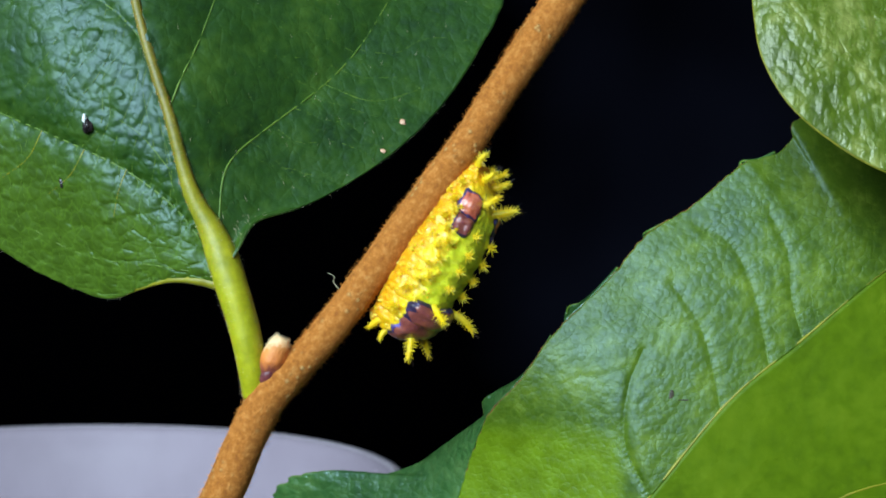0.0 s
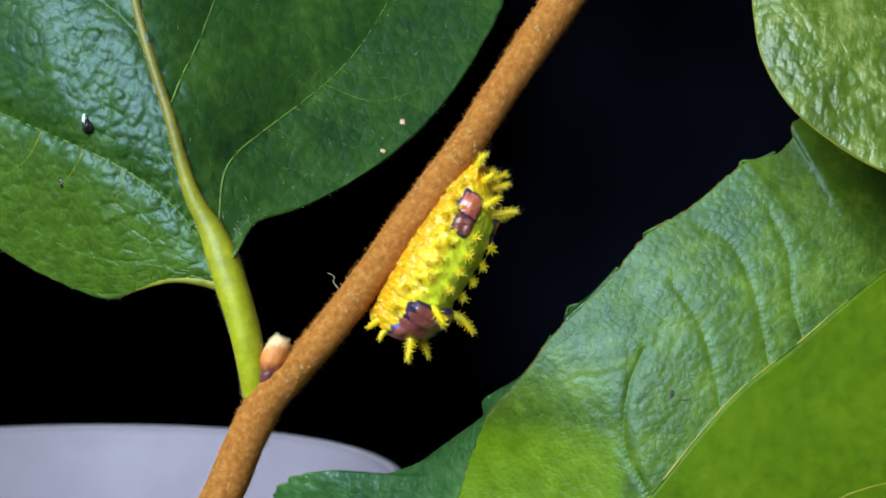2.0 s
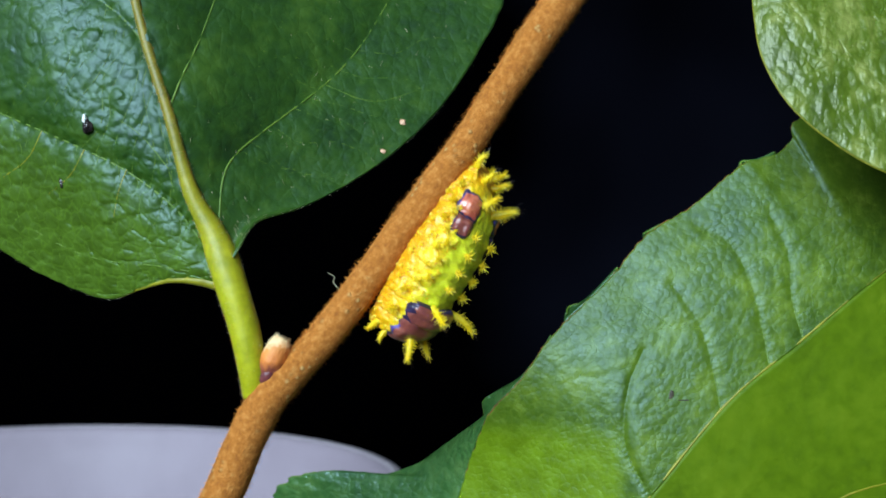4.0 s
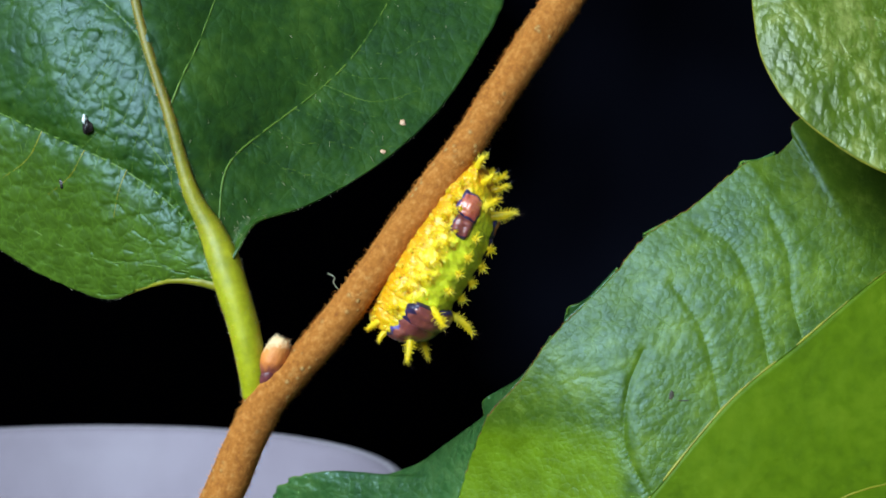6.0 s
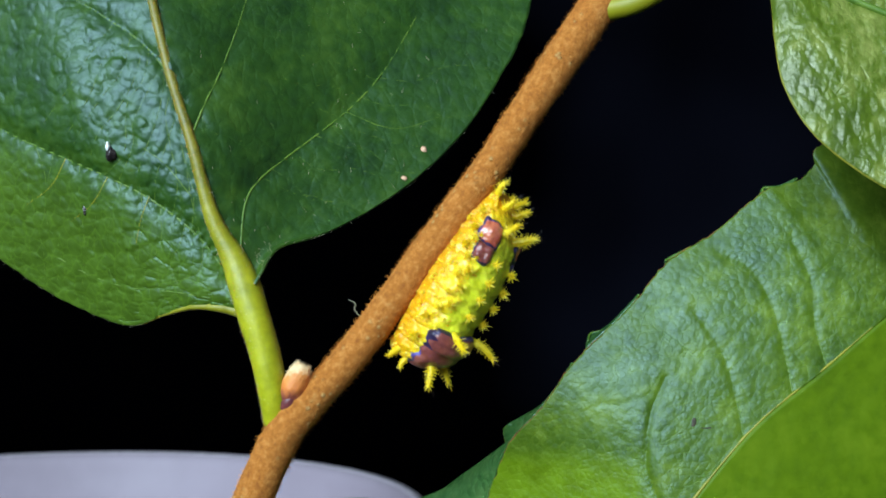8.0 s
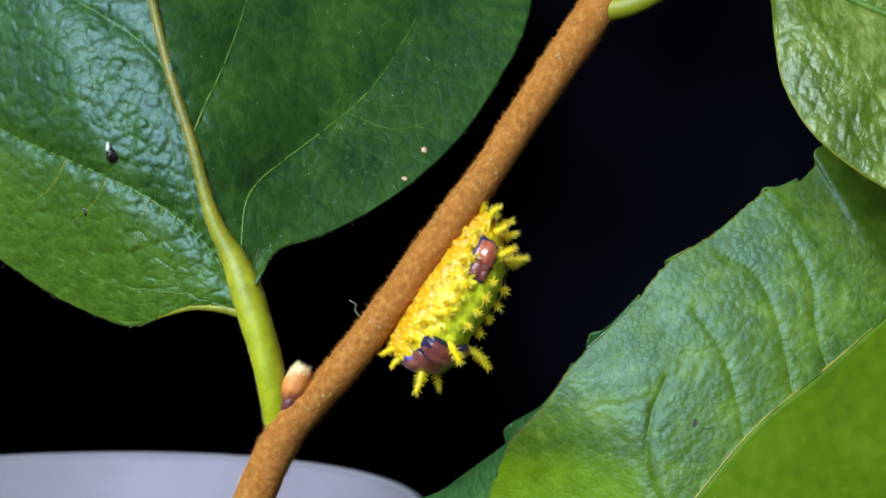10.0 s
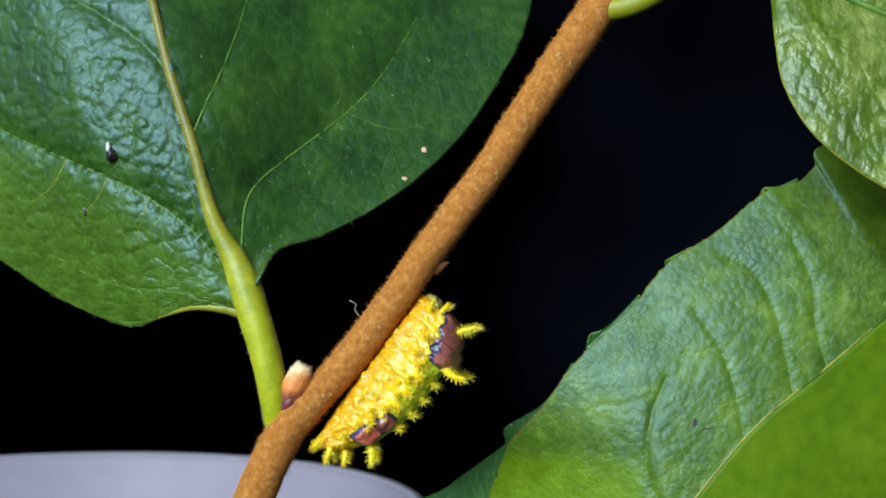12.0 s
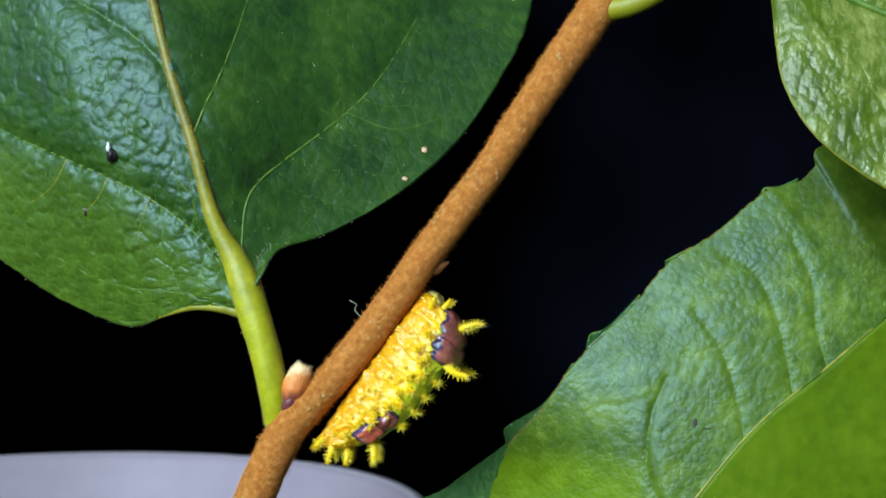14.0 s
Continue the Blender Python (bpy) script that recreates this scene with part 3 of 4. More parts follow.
    for pts, r0, r1 in (
            ([(-16.17, 0.00, 0.86), (-16.09, 0.00, 3.72), (-15.78, 1.00, 6.24), (-13.87, 1.50, 8.14), (-8.83, 3.00, 12.29), (-6.15, 4.00, 15.42), (-3.66, 6.00, 20.11)], 0.16, 0.07),
            ([(-19.65, 0.00, 10.46), (-18.93, 0.30, 12.54), (-18.09, 0.80, 14.47), (-16.78, 1.50, 18.32), (-15.54, 4.00, 24.38)], 0.16, 0.08),
            ([(-8.83, 3.00, 12.29), (-5.29, 4.00, 11.15), (-1.92, 6.00, 12.26)], 0.05, 0.03),
            ([(-17.24, 0.00, 0.04), (-18.34, 0.00, 1.88), (-20.27, 0.40, 3.73), (-23.43, 1.50, 5.86), (-26.63, 2.50, 7.39), (-30.32, 3.50, 8.96), (-33.84, 5.00, 10.40), (-38.10, 7.00, 12.39)], 0.09, 0.05),
            ([(-19.93, 0.00, 11.07), (-21.32, 0.00, 14.34), (-23.40, 0.60, 16.90), (-25.92, 1.50, 18.73), (-30.06, 4.00, 21.39)], 0.11, 0.07),
            ([(-19.77, 0.00, 5.76), (-21.93, 0.50, 8.26), (-24.26, 1.50, 9.80)], 0.05, 0.03),
            ([(-23.22, 1.50, 5.86), (-23.84, 1.50, 4.20), (-24.40, 2.00, 1.92)], 0.05, 0.03),
            ([(-26.63, 2.50, 7.39), (-27.68, 2.50, 5.50), (-29.69, 3.50, 4.08)], 0.06, 0.03),
            ([(-30.11, 3.50, 8.88), (-31.27, 3.80, 6.86), (-33.63, 5.00, 5.44)], 0.06, 0.03),
            ([(-18.40, 0.30, -1.60), (-21.65, 1.00, -1.12), (-24.70, 1.60, -0.87), (-28.05, 3.00, 0.04), (-31.77, 4.00, 1.96)], 0.06, 0.03)):
        vein(lf, tree, pts, r0 * (0.62 if r0 > 0.1 else 1.0), r1 * (0.7 if r0 > 0.1 else 1.0), RIB if r0 < 0.07 and pts[0][0] < -22 else VEIN, up=-0.03 if r0 > 0.1 else -0.015)
    for k, pts in enumerate(cross_left):
        vein(lf, tree, pts, 0.034, 0.022, VEIN, "veinlet", -0.004)
    for pts in cross_right:
        vein(lf, tree, pts, 0.036, 0.024, VEIN, "veinlet", -0.02)
    # margin thickened towards the stalk
    bm = bmesh.new()
    edge = [q for q in left_half[:, -1] if q[0] > -30 and q[2] < 1]
    tube(bm, edge, 0.05 + 0.42 * np.linspace(1, 0, len(edge)) ** 3, 10, 0.1)
    part("margin", bm, RIB, lf, "thickened yellow-green leaf margin")
    rng = random.Random(5)
    bm = bmesh.new()
    for _ in range(1500):
        q, w, tg = rng.choice(ways)
        way = Vector(w) + Vector(tg) * rng.uniform(-0.1, 0.9)
        spike(bm, q, Vector(q) + way.normalized() * rng.uniform(0.1, 0.28), 0.012)
    # stray hairs lying on the darker half
    spots = [Vector(q) for q in right_half[6:150, 6:-4].reshape(-1, 3)]
    for _ in range(260):
        q = onto(tree, rng.choice(spots))
        if q is None:
            continue
        q = q - Vector((0, 0.10, 0))
        a = rng.gauss(2.2, 0.45)
        spike(bm, q, q + Vector((math.cos(a), -0.16, math.sin(a))) * rng.uniform(0.25, 0.65), 0.014)
    # down along the margin
    rims = [Vector(q) for h in (left_half, right_half) for q in h[:, -1] if q[2] < 16]
    for _ in range(450):
        q = rng.choice(rims)
        spike(bm, q, q + Vector((rng.gauss(0, 0.16), -0.1, -0.1 + rng.gauss(0, 0.12))), 0.01)
    tagged(part("down", bm, PALE_HAIR, lf, "fine pale hairs"), kind="stuff")
    bm = bmesh.new()
    for _ in range(1800):
        q, w, tg = rng.choice(ways)
        if q[2] > 26 or w[1] > 0.4:
            continue
        way = Vector(w) + Vector(tg) * rng.uniform(-0.5, 0.9)
        spike(bm, q, Vector(q) + way.normalized() * rng.uniform(0.05, 0.16), 0.014)
    tagged(part("down", bm, FUZZ, lf, "short rusty hairs on the stalk"), kind="stuff")
    fleck("insect_dropping", "tiny black dropping on the dark leaf", "dropping", tree, FLECKS[0], (0.42, 0.55), SPOT_DARK, 1, 0.8)
    fleck("scale_speck", "tiny white speck on the dark leaf", "speck", tree, FLECKS[1], (0.16, 0.38), SPOT_WHITE, 2, 1.6)
    fleck("leaf_gall", "tiny pink blister on the dark leaf", "gall", tree, FLECKS[2], (0.27, 0.25), SPOT_PINK, 3)
    fleck("leaf_gall", "tiny cream blister near the leaf margin", "gall", tree, FLECKS[3], (0.26, 0.17), SPOT_PINK, 4)
    fleck("insect_dropping", "small dark scar on the green leaf", "dropping", tree, FLECKS[4], (0.17, 0.5), SPOT_DARK, 5, 0.3)


FLECKS = [((-26.09, 1.50, 9.01)), ((-26.25, 1.20, 9.56)), ((-3.11, 5.00, 9.67)), ((-4.60, 4.70, 7.44)), ((-28.62, 3.50, 5.14))]
leaf_a()


def leaf_b():
    """Pale, chewed leaf folded along its midrib."""
    lf = thing("leaf", "pale green leaf with a chewed margin, folded along its midrib", "leaf", "leaves on the twig")
    rib = [(8.49, 3.00, -27.83), (11.72, 3.50, -23.53), (15.63, 4.00, -18.83), (21.72, 4.50, -11.63), (27.02, 5.00, -7.38), (34.21, 6.00, -1.70), (40.81, 8.00, 1.60), (48.49, 10.00, 4.59)]
    upper = [(-1.01, 2.60, -26.87), (0.04, 3.60, -22.07), (1.20, 4.60, -18.95), (3.22, 5.80, -13.37), (6.19, 6.60, -9.97), (8.66, 7.20, -6.67), (12.91, 7.60, -2.53), (15.96, 7.80, 1.02), (19.65, 8.00, 3.39), (23.68, 8.20, 6.72), (25.13, 8.28, 7.05), (26.92, 8.36, 7.90), (27.70, 8.42, 8.80), (27.85, 8.50, 10.05), (31.40, 9.20, 11.05), (38.58, 9.10, 10.19), (48.49, 10.00, 4.59)]
    lower = [(12.64, 4.00, -31.56), (22.63, 6.50, -35.48), (34.58, 8.00, -33.82), (45.98, 9.50, -27.56), (53.31, 10.50, -16.41), (54.96, 11.00, -5.47), (48.49, 10.00, 4.59)]
    laterals = ([(15.63, 4.00, -18.75), (13.99, 5.00, -15.06), (14.31, 6.00, -10.86), (15.70, 7.00, -7.89)],
                [(21.15, 4.60, -12.21), (20.74, 5.50, -9.29), (20.00, 6.50, -6.10), (18.09, 8.00, -2.63)],
                [(24.90, 4.80, -9.00), (24.56, 5.50, -6.25), (23.85, 7.00, -2.16), (22.66, 8.50, 0.49), (20.41, 9.50, 1.86)],
                [(27.57, 5.10, -6.96), (26.96, 6.00, -3.88), (27.08, 7.50, -0.40), (25.93, 9.00, 3.20)],
                [(31.11, 5.60, -4.30), (30.31, 6.50, -1.27), (30.57, 8.00, 2.72), (29.53, 9.00, 6.35)],
                [(13.99, 5.00, -15.06), (11.23, 6.50, -11.36), (10.52, 8.00, -8.87)],
                [(20.00, 6.50, -6.10), (16.22, 7.50, -5.94), (13.26, 8.50, -5.33)])
    cross = [q for a, b, k in ((0, 1, 9), (1, 2, 10), (2, 3, 9), (3, 4, 8)) for q in ladder(laterals[a], laterals[b], k, 60 + a)]
    cross += ladder(laterals[5], laterals[6], 4, 70) + ladder(laterals[0], laterals[5], 5, 71) + ladder(laterals[6], upper[5:9], 5, 72)
    def bend(x, z):
        # the panel next to the stalk turns aside beyond the first lateral vein, to fit the sheen from the camera
        a = beyond(x, z, (14.95, 0.00, -17.93), (13.15, 0.00, -10.17), 0.15)
        low = 1 / (1 + np.exp((z + 11.6) / 2.2))
        return 0.6 * a * low

    bm = bmesh.new()
    rim = blade(bm, rib, upper, 320, 120, 0.4, 0.014, 3.0, 0.012, [(laterals[0], 0.30, 0.25)] + [(q, 0.16, 0.28) for q in laterals[1:4]] + [(q, 0.04, 0.3) for q in laterals[5:]] + [(q, 0.035, 0.2) for q in cross], 2.6, bend)
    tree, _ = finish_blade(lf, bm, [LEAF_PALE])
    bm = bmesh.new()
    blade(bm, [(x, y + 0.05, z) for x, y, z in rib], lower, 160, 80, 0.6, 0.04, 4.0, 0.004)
    tree2, _ = finish_blade(lf, bm, [LEAF_LOW_LIT], "lower_blade")
    m = smooth_path(drape(tree, [(x - 0.06, y, z + 0.06) for x, y, z in rib], 140, -0.06))
    bm = bmesh.new()
    tube(bm, m, np.linspace(0.10, 0.07, len(m)), 12, 0.3)
    part("midrib", bm, RIB, lf, "thin yellow-green midrib")
    for k, pts in enumerate(laterals):
        vein(lf, tree, pts, 0.10 if k < 4 else 0.06, 0.04, up=-0.07 if k < 4 else -0.05)
    vein(lf, tree2, [(26.00, 6.00, -22.64), (30.69, 7.00, -19.58), (34.93, 8.00, -18.45), (39.44, 9.00, -17.96)], 0.13, 0.08, RIB)
    bm = bmesh.new()
    edge = [q for q in rim[:, -1] if q[2] > -20]
    tube(bm, edge, [0.03 + 0.07 * abs(noise.noise(Vector(q) * 0.8)) for q in edge], 6, 0.3)
    part("bitten_edge", bm, SPOT_RUST, lf, "rusty dried edge where the leaf was chewed")
    for pts in cross:
        vein(lf, tree, pts, 0.034, 0.022, VEIN, "veinlet", -0.012)
    # chewed margin rolled back behind the blade
    for inner, outer, seed, rows, cols in (
            ([(-1.65, 3.00, -26.99), (0.04, 3.90, -22.14), (1.21, 4.90, -19.02), (3.23, 6.10, -13.41), (6.21, 6.90, -10.00), (8.60, 7.50, -6.87)],
             [(-15.58, 9.60, -29.40), (-13.86, 9.60, -20.79), (-12.19, 9.60, -18.44), (-8.47, 9.60, -17.80), (-6.07, 9.60, -18.39), (-2.21, 9.10, -17.26), (0.36, 9.10, -15.55), (3.23, 8.60, -14.17), (3.27, 8.60, -11.97), (5.40, 8.20, -11.12), (6.72, 7.90, -9.75), (8.53, 7.70, -6.80)], 5.0, 200, 40),
            ([(9.59, 7.70, -5.73), (11.84, 7.90, -3.61), (13.63, 8.00, -1.74)], [(9.78, 8.20, -5.13), (10.08, 9.00, -4.55), (11.30, 9.00, -4.10), (13.36, 8.60, -2.06), (13.80, 8.20, -1.47)], 6.0, 40, 12),
            ([(15.88, 8.10, 0.76), (17.68, 8.20, 2.01)], [(15.95, 8.50, 1.21), (16.25, 8.70, 1.39), (17.98, 8.60, 2.29)], 7.0, 24, 8),
            ([(23.31, 8.40, 6.31), (26.30, 8.70, 7.55)], [(23.75, 8.90, 6.55), (23.88, 9.20, 7.00), (25.10, 9.00, 7.12), (26.45, 8.90, 7.72)], 8.0, 24, 8)):
        bm = bmesh.new()
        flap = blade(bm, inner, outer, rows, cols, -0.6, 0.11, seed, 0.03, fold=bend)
        _, roll = finish_blade(lf, bm, [LEAF_BACK], "rolled_margin")
        bm = bmesh.new()
        tube(bm, flap[:, -1], 0.075, 6, 0.3)
        part("edge", bm, VEIN, roll, "pale leaf edge")
    bm = bmesh.new()
    tube(bm, spline([(-20.22, 2.00, -28.78), (-11.27, 4.00, -34.97), (0.68, 4.00, -34.12), (8.49, 3.00, -27.83), (11.71, 3.40, -23.50)], 60), np.linspace(0.9, 0.25, 60), 16, 0.03)
    part("stalk", bm, STALK, lf)
    hit = ((17.63, 6.00, -11.30))
    fleck("insect_dropping", "small dark brown scar on the pale leaf", "dropping", tree, hit, (0.20, 0.42), SPOT_BROWN, 6, 0.2)
    hit = ((18.80, 6.00, -11.65))
    fleck("insect_dropping", "small dark brown scar on the pale leaf", "dropping", tree, hit, (0.6, 0.05), SPOT_BROWN, 7, 0.3)


leaf_b()


def leaf_e():
    """Young light leaf higher on the twig, hanging nearest to the viewer."""
    lf = thing("leaf", "light yellow-green glossy young leaf hanging from the twig", "leaf", "leaves on the twig")
    rib = [(21.44, -1.00, 23.06), (26.19, -2.00, 20.00), (31.11, -2.50, 17.70), (38.34, -2.50, 14.72), (47.08, -1.00, 8.92)]
    low = [(21.72, -1.00, 22.25), (21.79, -2.00, 19.20), (21.78, -3.00, 16.21), (22.07, -4.00, 13.22), (23.54, -5.00, 9.98), (26.27, -5.50, 7.39), (29.84, -6.00, 5.21), (35.62, -6.00, 3.46), (41.95, -4.00, 4.33), (47.08, -1.00, 8.92)]
    top = [(21.85, -1.00, 23.86), (26.27, 1.00, 30.61), (36.58, 3.00, 35.52), (47.14, 3.00, 29.19), (50.23, 1.00, 18.22), (47.08, -1.00, 8.92)]
    bm = bmesh.new()
    blade(bm, rib, low, 200, 110, 0.5, 0.09, 9.0, 0.004, (), 1.5)
    blade(bm, rib, top, 100, 50, 0.5, 0.14, 10.0, 0.004)
    bmesh.ops.remove_doubles(bm, verts=bm.verts[:], dist=1e-6)
    tree, _ = finish_blade(lf, bm, [LEAF_YOUNG])
    bm = bmesh.new()
    m = smooth_path(drape(tree, rib, 80, 0.03))
    tube(bm, m, np.linspace(0.32, 0.16, len(m)), 12, 0.05)
    part("midrib", bm, VEIN, lf)
    edge = spline(low, 160)
    bm = bmesh.new()
    tube(bm, edge, 0.085, 8, 0.2)
    part("margin", bm, RIB, lf, "thickened yellow-green leaf margin")
    for pts in ([(24.59, -2.00, 20.80), (23.20, -3.00, 16.61), (23.08, -4.00, 12.91)], [(27.78, -2.00, 19.20), (26.28, -3.00, 15.03), (26.04, -5.00, 10.44)], [(31.11, -2.50, 17.70), (29.47, -4.00, 13.68), (29.71, -5.50, 8.08)]):
        vein(lf, tree, pts, 0.08, 0.04)
    bm = bmesh.new()
    tube(bm, spline([(10.16, 1.00, 19.46), (12.29, 0.00, 19.73), (14.86, -0.50, 20.96), (18.41, -1.00, 23.06), (21.59, -1.20, 22.92), (26.12, -2.20, 20.03)], 60), np.interp(np.linspace(0, 1, 60), [0, 0.2, 0.8, 1], [0.9, 0.75, 0.7, 0.3]), 18, 0.03)
    part("stalk", bm, STALK, lf)


leaf_e()


# ---- the caterpillar: built along x (head at +x), sole at z = 0, back at +z, in millimetres ----
def skin(name, a, b, c, rough=0.36, coat=0.0):
    """Moist translucent skin."""
    m = Mat(name, rough)
    f = m.noise(650, 4, 0.6)
    m.color(m.ramp(f, [(0.3, a), (0.5, b), (0.72, c)]))
    m.bump(m.noise(3200, 3), 0.05).bump(m.cells(1500, "F1"), 0.05)
    m.set("Subsurface Weight", 0.35).set("Subsurface Scale", 0.0008).set("Subsurface Radius", (1.0, 0.7, 0.1))
    m.set("Coat Weight", coat).set("Coat Roughness", 0.15)
    return m.m


def banded_skin(name, shoulder, top):
    """Wet, finely grained skin: orange flanks, yellow shoulders and the given colour along the back."""
    m = Mat(name, 0.40)
    sep = m.t.nodes.new("ShaderNodeSeparateXYZ")
    m.link(m.co, sep.inputs[0])
    high = m.math("MULTIPLY", sep.outputs[2], 1000 / 4.9)
    high = m.math("ADD", high, m.math("MULTIPLY", m.math("SUBTRACT", m.noise(700, 4, 0.6), 0.5), 0.30))
    base = m.ramp(high, [(0.02, (0.76, 0.30, 0.004)), (0.28, (0.84, 0.38, 0.004)), (0.52, (0.94, 0.53, 0.006)), (0.68, shoulder), (0.82, top)])
    grain = m.ramp(m.noise(1900, 3), [(0.40, (0.82, 0.72, 0.6)), (0.6, (1.0, 1.0, 1.0))])
    m.color(m.mix(0.55, base, grain, "MULTIPLY"))
    m.bump(m.noise(2400, 4), 0.10).bump(m.cells(2100, "SMOOTH_F1"), 0.09).bump(m.noise(900, 2), 0.10)
    m.set("Subsurface Weight", 0.5).set("Subsurface Scale", 0.0015).set("Subsurface Radius", (1.0, 0.85, 0.1))
    m.set("Coat Weight", 0.2).set("Coat Roughness", 0.25)
    return m.m


SKIN_MID = banded_skin("yellow_skin_with_lime_back", (0.94, 0.70, 0.016), (0.84, 0.86, 0.035))
SKIN_END = banded_skin("yellow_skin", (0.90, 0.68, 0.02), (0.92, 0.74, 0.06))
SADDLE = skin("purple_brown_saddle", (0.13, 0.030, 0.030), (0.25, 0.066, 0.052), (0.44, 0.15, 0.11), 0.3, 0.3)
SADDLE_RED = skin("red_brown_saddle", (0.20, 0.030, 0.030), (0.45, 0.095, 0.050), (0.75, 0.27, 0.16), 0.22, 0.4)
SADDLE_RIM = skin("blue_black_edging", (0.010, 0.007, 0.02), (0.03, 0.018, 0.06), (0.16, 0.11, 0.40), 0.28)
HEAD_SKIN = skin("pale_head_skin", (0.26, 0.15, 0.02), (0.56, 0.41, 0.10), (0.74, 0.60, 0.26), 0.28, 0.3)
COLLAR_SKIN = skin("olive_collar_skin", (0.34, 0.20, 0.02), (0.58, 0.43, 0.03), (0.74, 0.60, 0.08), 0.32, 0.3)
JAW = plain("dark_jaw", (0.006, 0.005, 0.004), (0.03, 0.016, 0.010), 1200, 0.2)
HAIR_TIP = plain("dark_spine_tip", (0.03, 0.018, 0.012), (0.08, 0.05, 0.03), 900, 0.4)


def spine_material():
    m = Mat("yellow_spine", 0.4)
    m.color(m.ramp(m.noise(900, 3), [(0.3, (0.95, 0.62, 0.008)), (0.5, (0.98, 0.72, 0.015)), (0.72, (0.98, 0.82, 0.08))]))
    m.translucent((0.98, 0.86, 0.04), 0.35)
    return m.m


SPINE = spine_material()
GRANULE = skin("pale_yellow_granule", (0.84, 0.42, 0.01), (0.92, 0.58, 0.02), (0.95, 0.74, 0.12), 0.25, 0.4)

SEGMENTS = 10
STEP = 1.35                                       # mm between segments
STATION = [(i - (SEGMENTS - 1) / 2) * STEP for i in range(SEGMENTS)]
BACK_AT = [-7.0, -6.7, -6.3, -5.5, -4.0, -2.5, -1.0, 1.0, 2.4, 3.5, 4.5, 5.5, 6.3, 6.9, 7.3]
BACK_HEIGHT = [0.5, 1.2, 1.9, 2.8, 3.8, 4.4, 4.75, 4.85, 4.8, 4.8, 4.7, 4.3, 3.6, 2.5, 1.2]
HALF_WIDTH = [0.6, 1.1, 1.4, 1.75, 2.1, 2.4, 2.6, 2.65, 2.6, 2.55, 2.4, 2.2, 1.9, 1.5, 0.9]


def tall(x):
    return float(np.interp(x, BACK_AT, BACK_HEIGHT))


def wide(x):
    return float(np.interp(x, BACK_AT, HALF_WIDTH))


def on_skin(x, phi, out=0.0):
    """A place on the body x along it, phi degrees from the top of the back (+ to its left), and the way out."""
    a = radians(phi)
    s, c = math.sin(a), math.cos(a)
    y = wide(x) * math.copysign(abs(s) ** 0.85, s)
    z = tall(x) * 0.5 * (1 + math.copysign(abs(c) ** 0.85, c))
    slope = (tall(x + 0.3) - tall(x - 0.3)) / 0.6
    way = Vector((-slope * max(0.0, c) * 0.8, s, c)).normalized()
    return Vector((x, y, z)) + way * out, way


def lump(bm, centre, size, seed, bump=0.10, detail=3, freq=1.1):
    for v in bmesh.ops.create_icosphere(bm, subdivisions=detail, radius=1)["verts"]:
        n = v.co.normalized()
        k = 1 + bump * noise.noise(n * freq * 2 + Vector((seed, seed * 0.3, 0)))
        v.co = (Vector(centre) + Vector((n.x * size[0], n.y * size[1], n.z * size[2])) * k) * MM


def star(segment, foot, way, length, thick, spines, reach, seed):
    """A short fleshy knob that bears a burst of stiff spines."""
    rng = random.Random(seed)
    bm = bmesh.new()
    path = [foot + way * (length * k / 6) for k in range(7)]
    tube(bm, path, [thick * (1.25, 1.1, 1.0, 1.0, 0.95, 0.8, 0.4)[k] for k in range(7)], 10, 0.08, seed)
    a = way.orthogonal().normalized()
    b = way.cross(a)
    for k in range(spines):
        lean = 1 - 1.12 * (k + 0.5) / spines           # from straight out to a little backwards
        flat = math.sqrt(max(0.0, 1 - lean * lean))
        turn = k * 2.39996 + rng.uniform(-0.35, 0.35)
        out = (way * lean + (a * math.cos(turn) + b * math.sin(turn)) * flat).normalized()
        q = foot + way * length * (0.75 + 0.25 * lean) + out * thick * 0.5
        spike(bm, q, q + out * reach * rng.uniform(0.7, 1.15), rng.uniform(0.05, 0.07), 4)
    return part("tubercle", bm, SPINE, segment, smooth=False, closed=False)


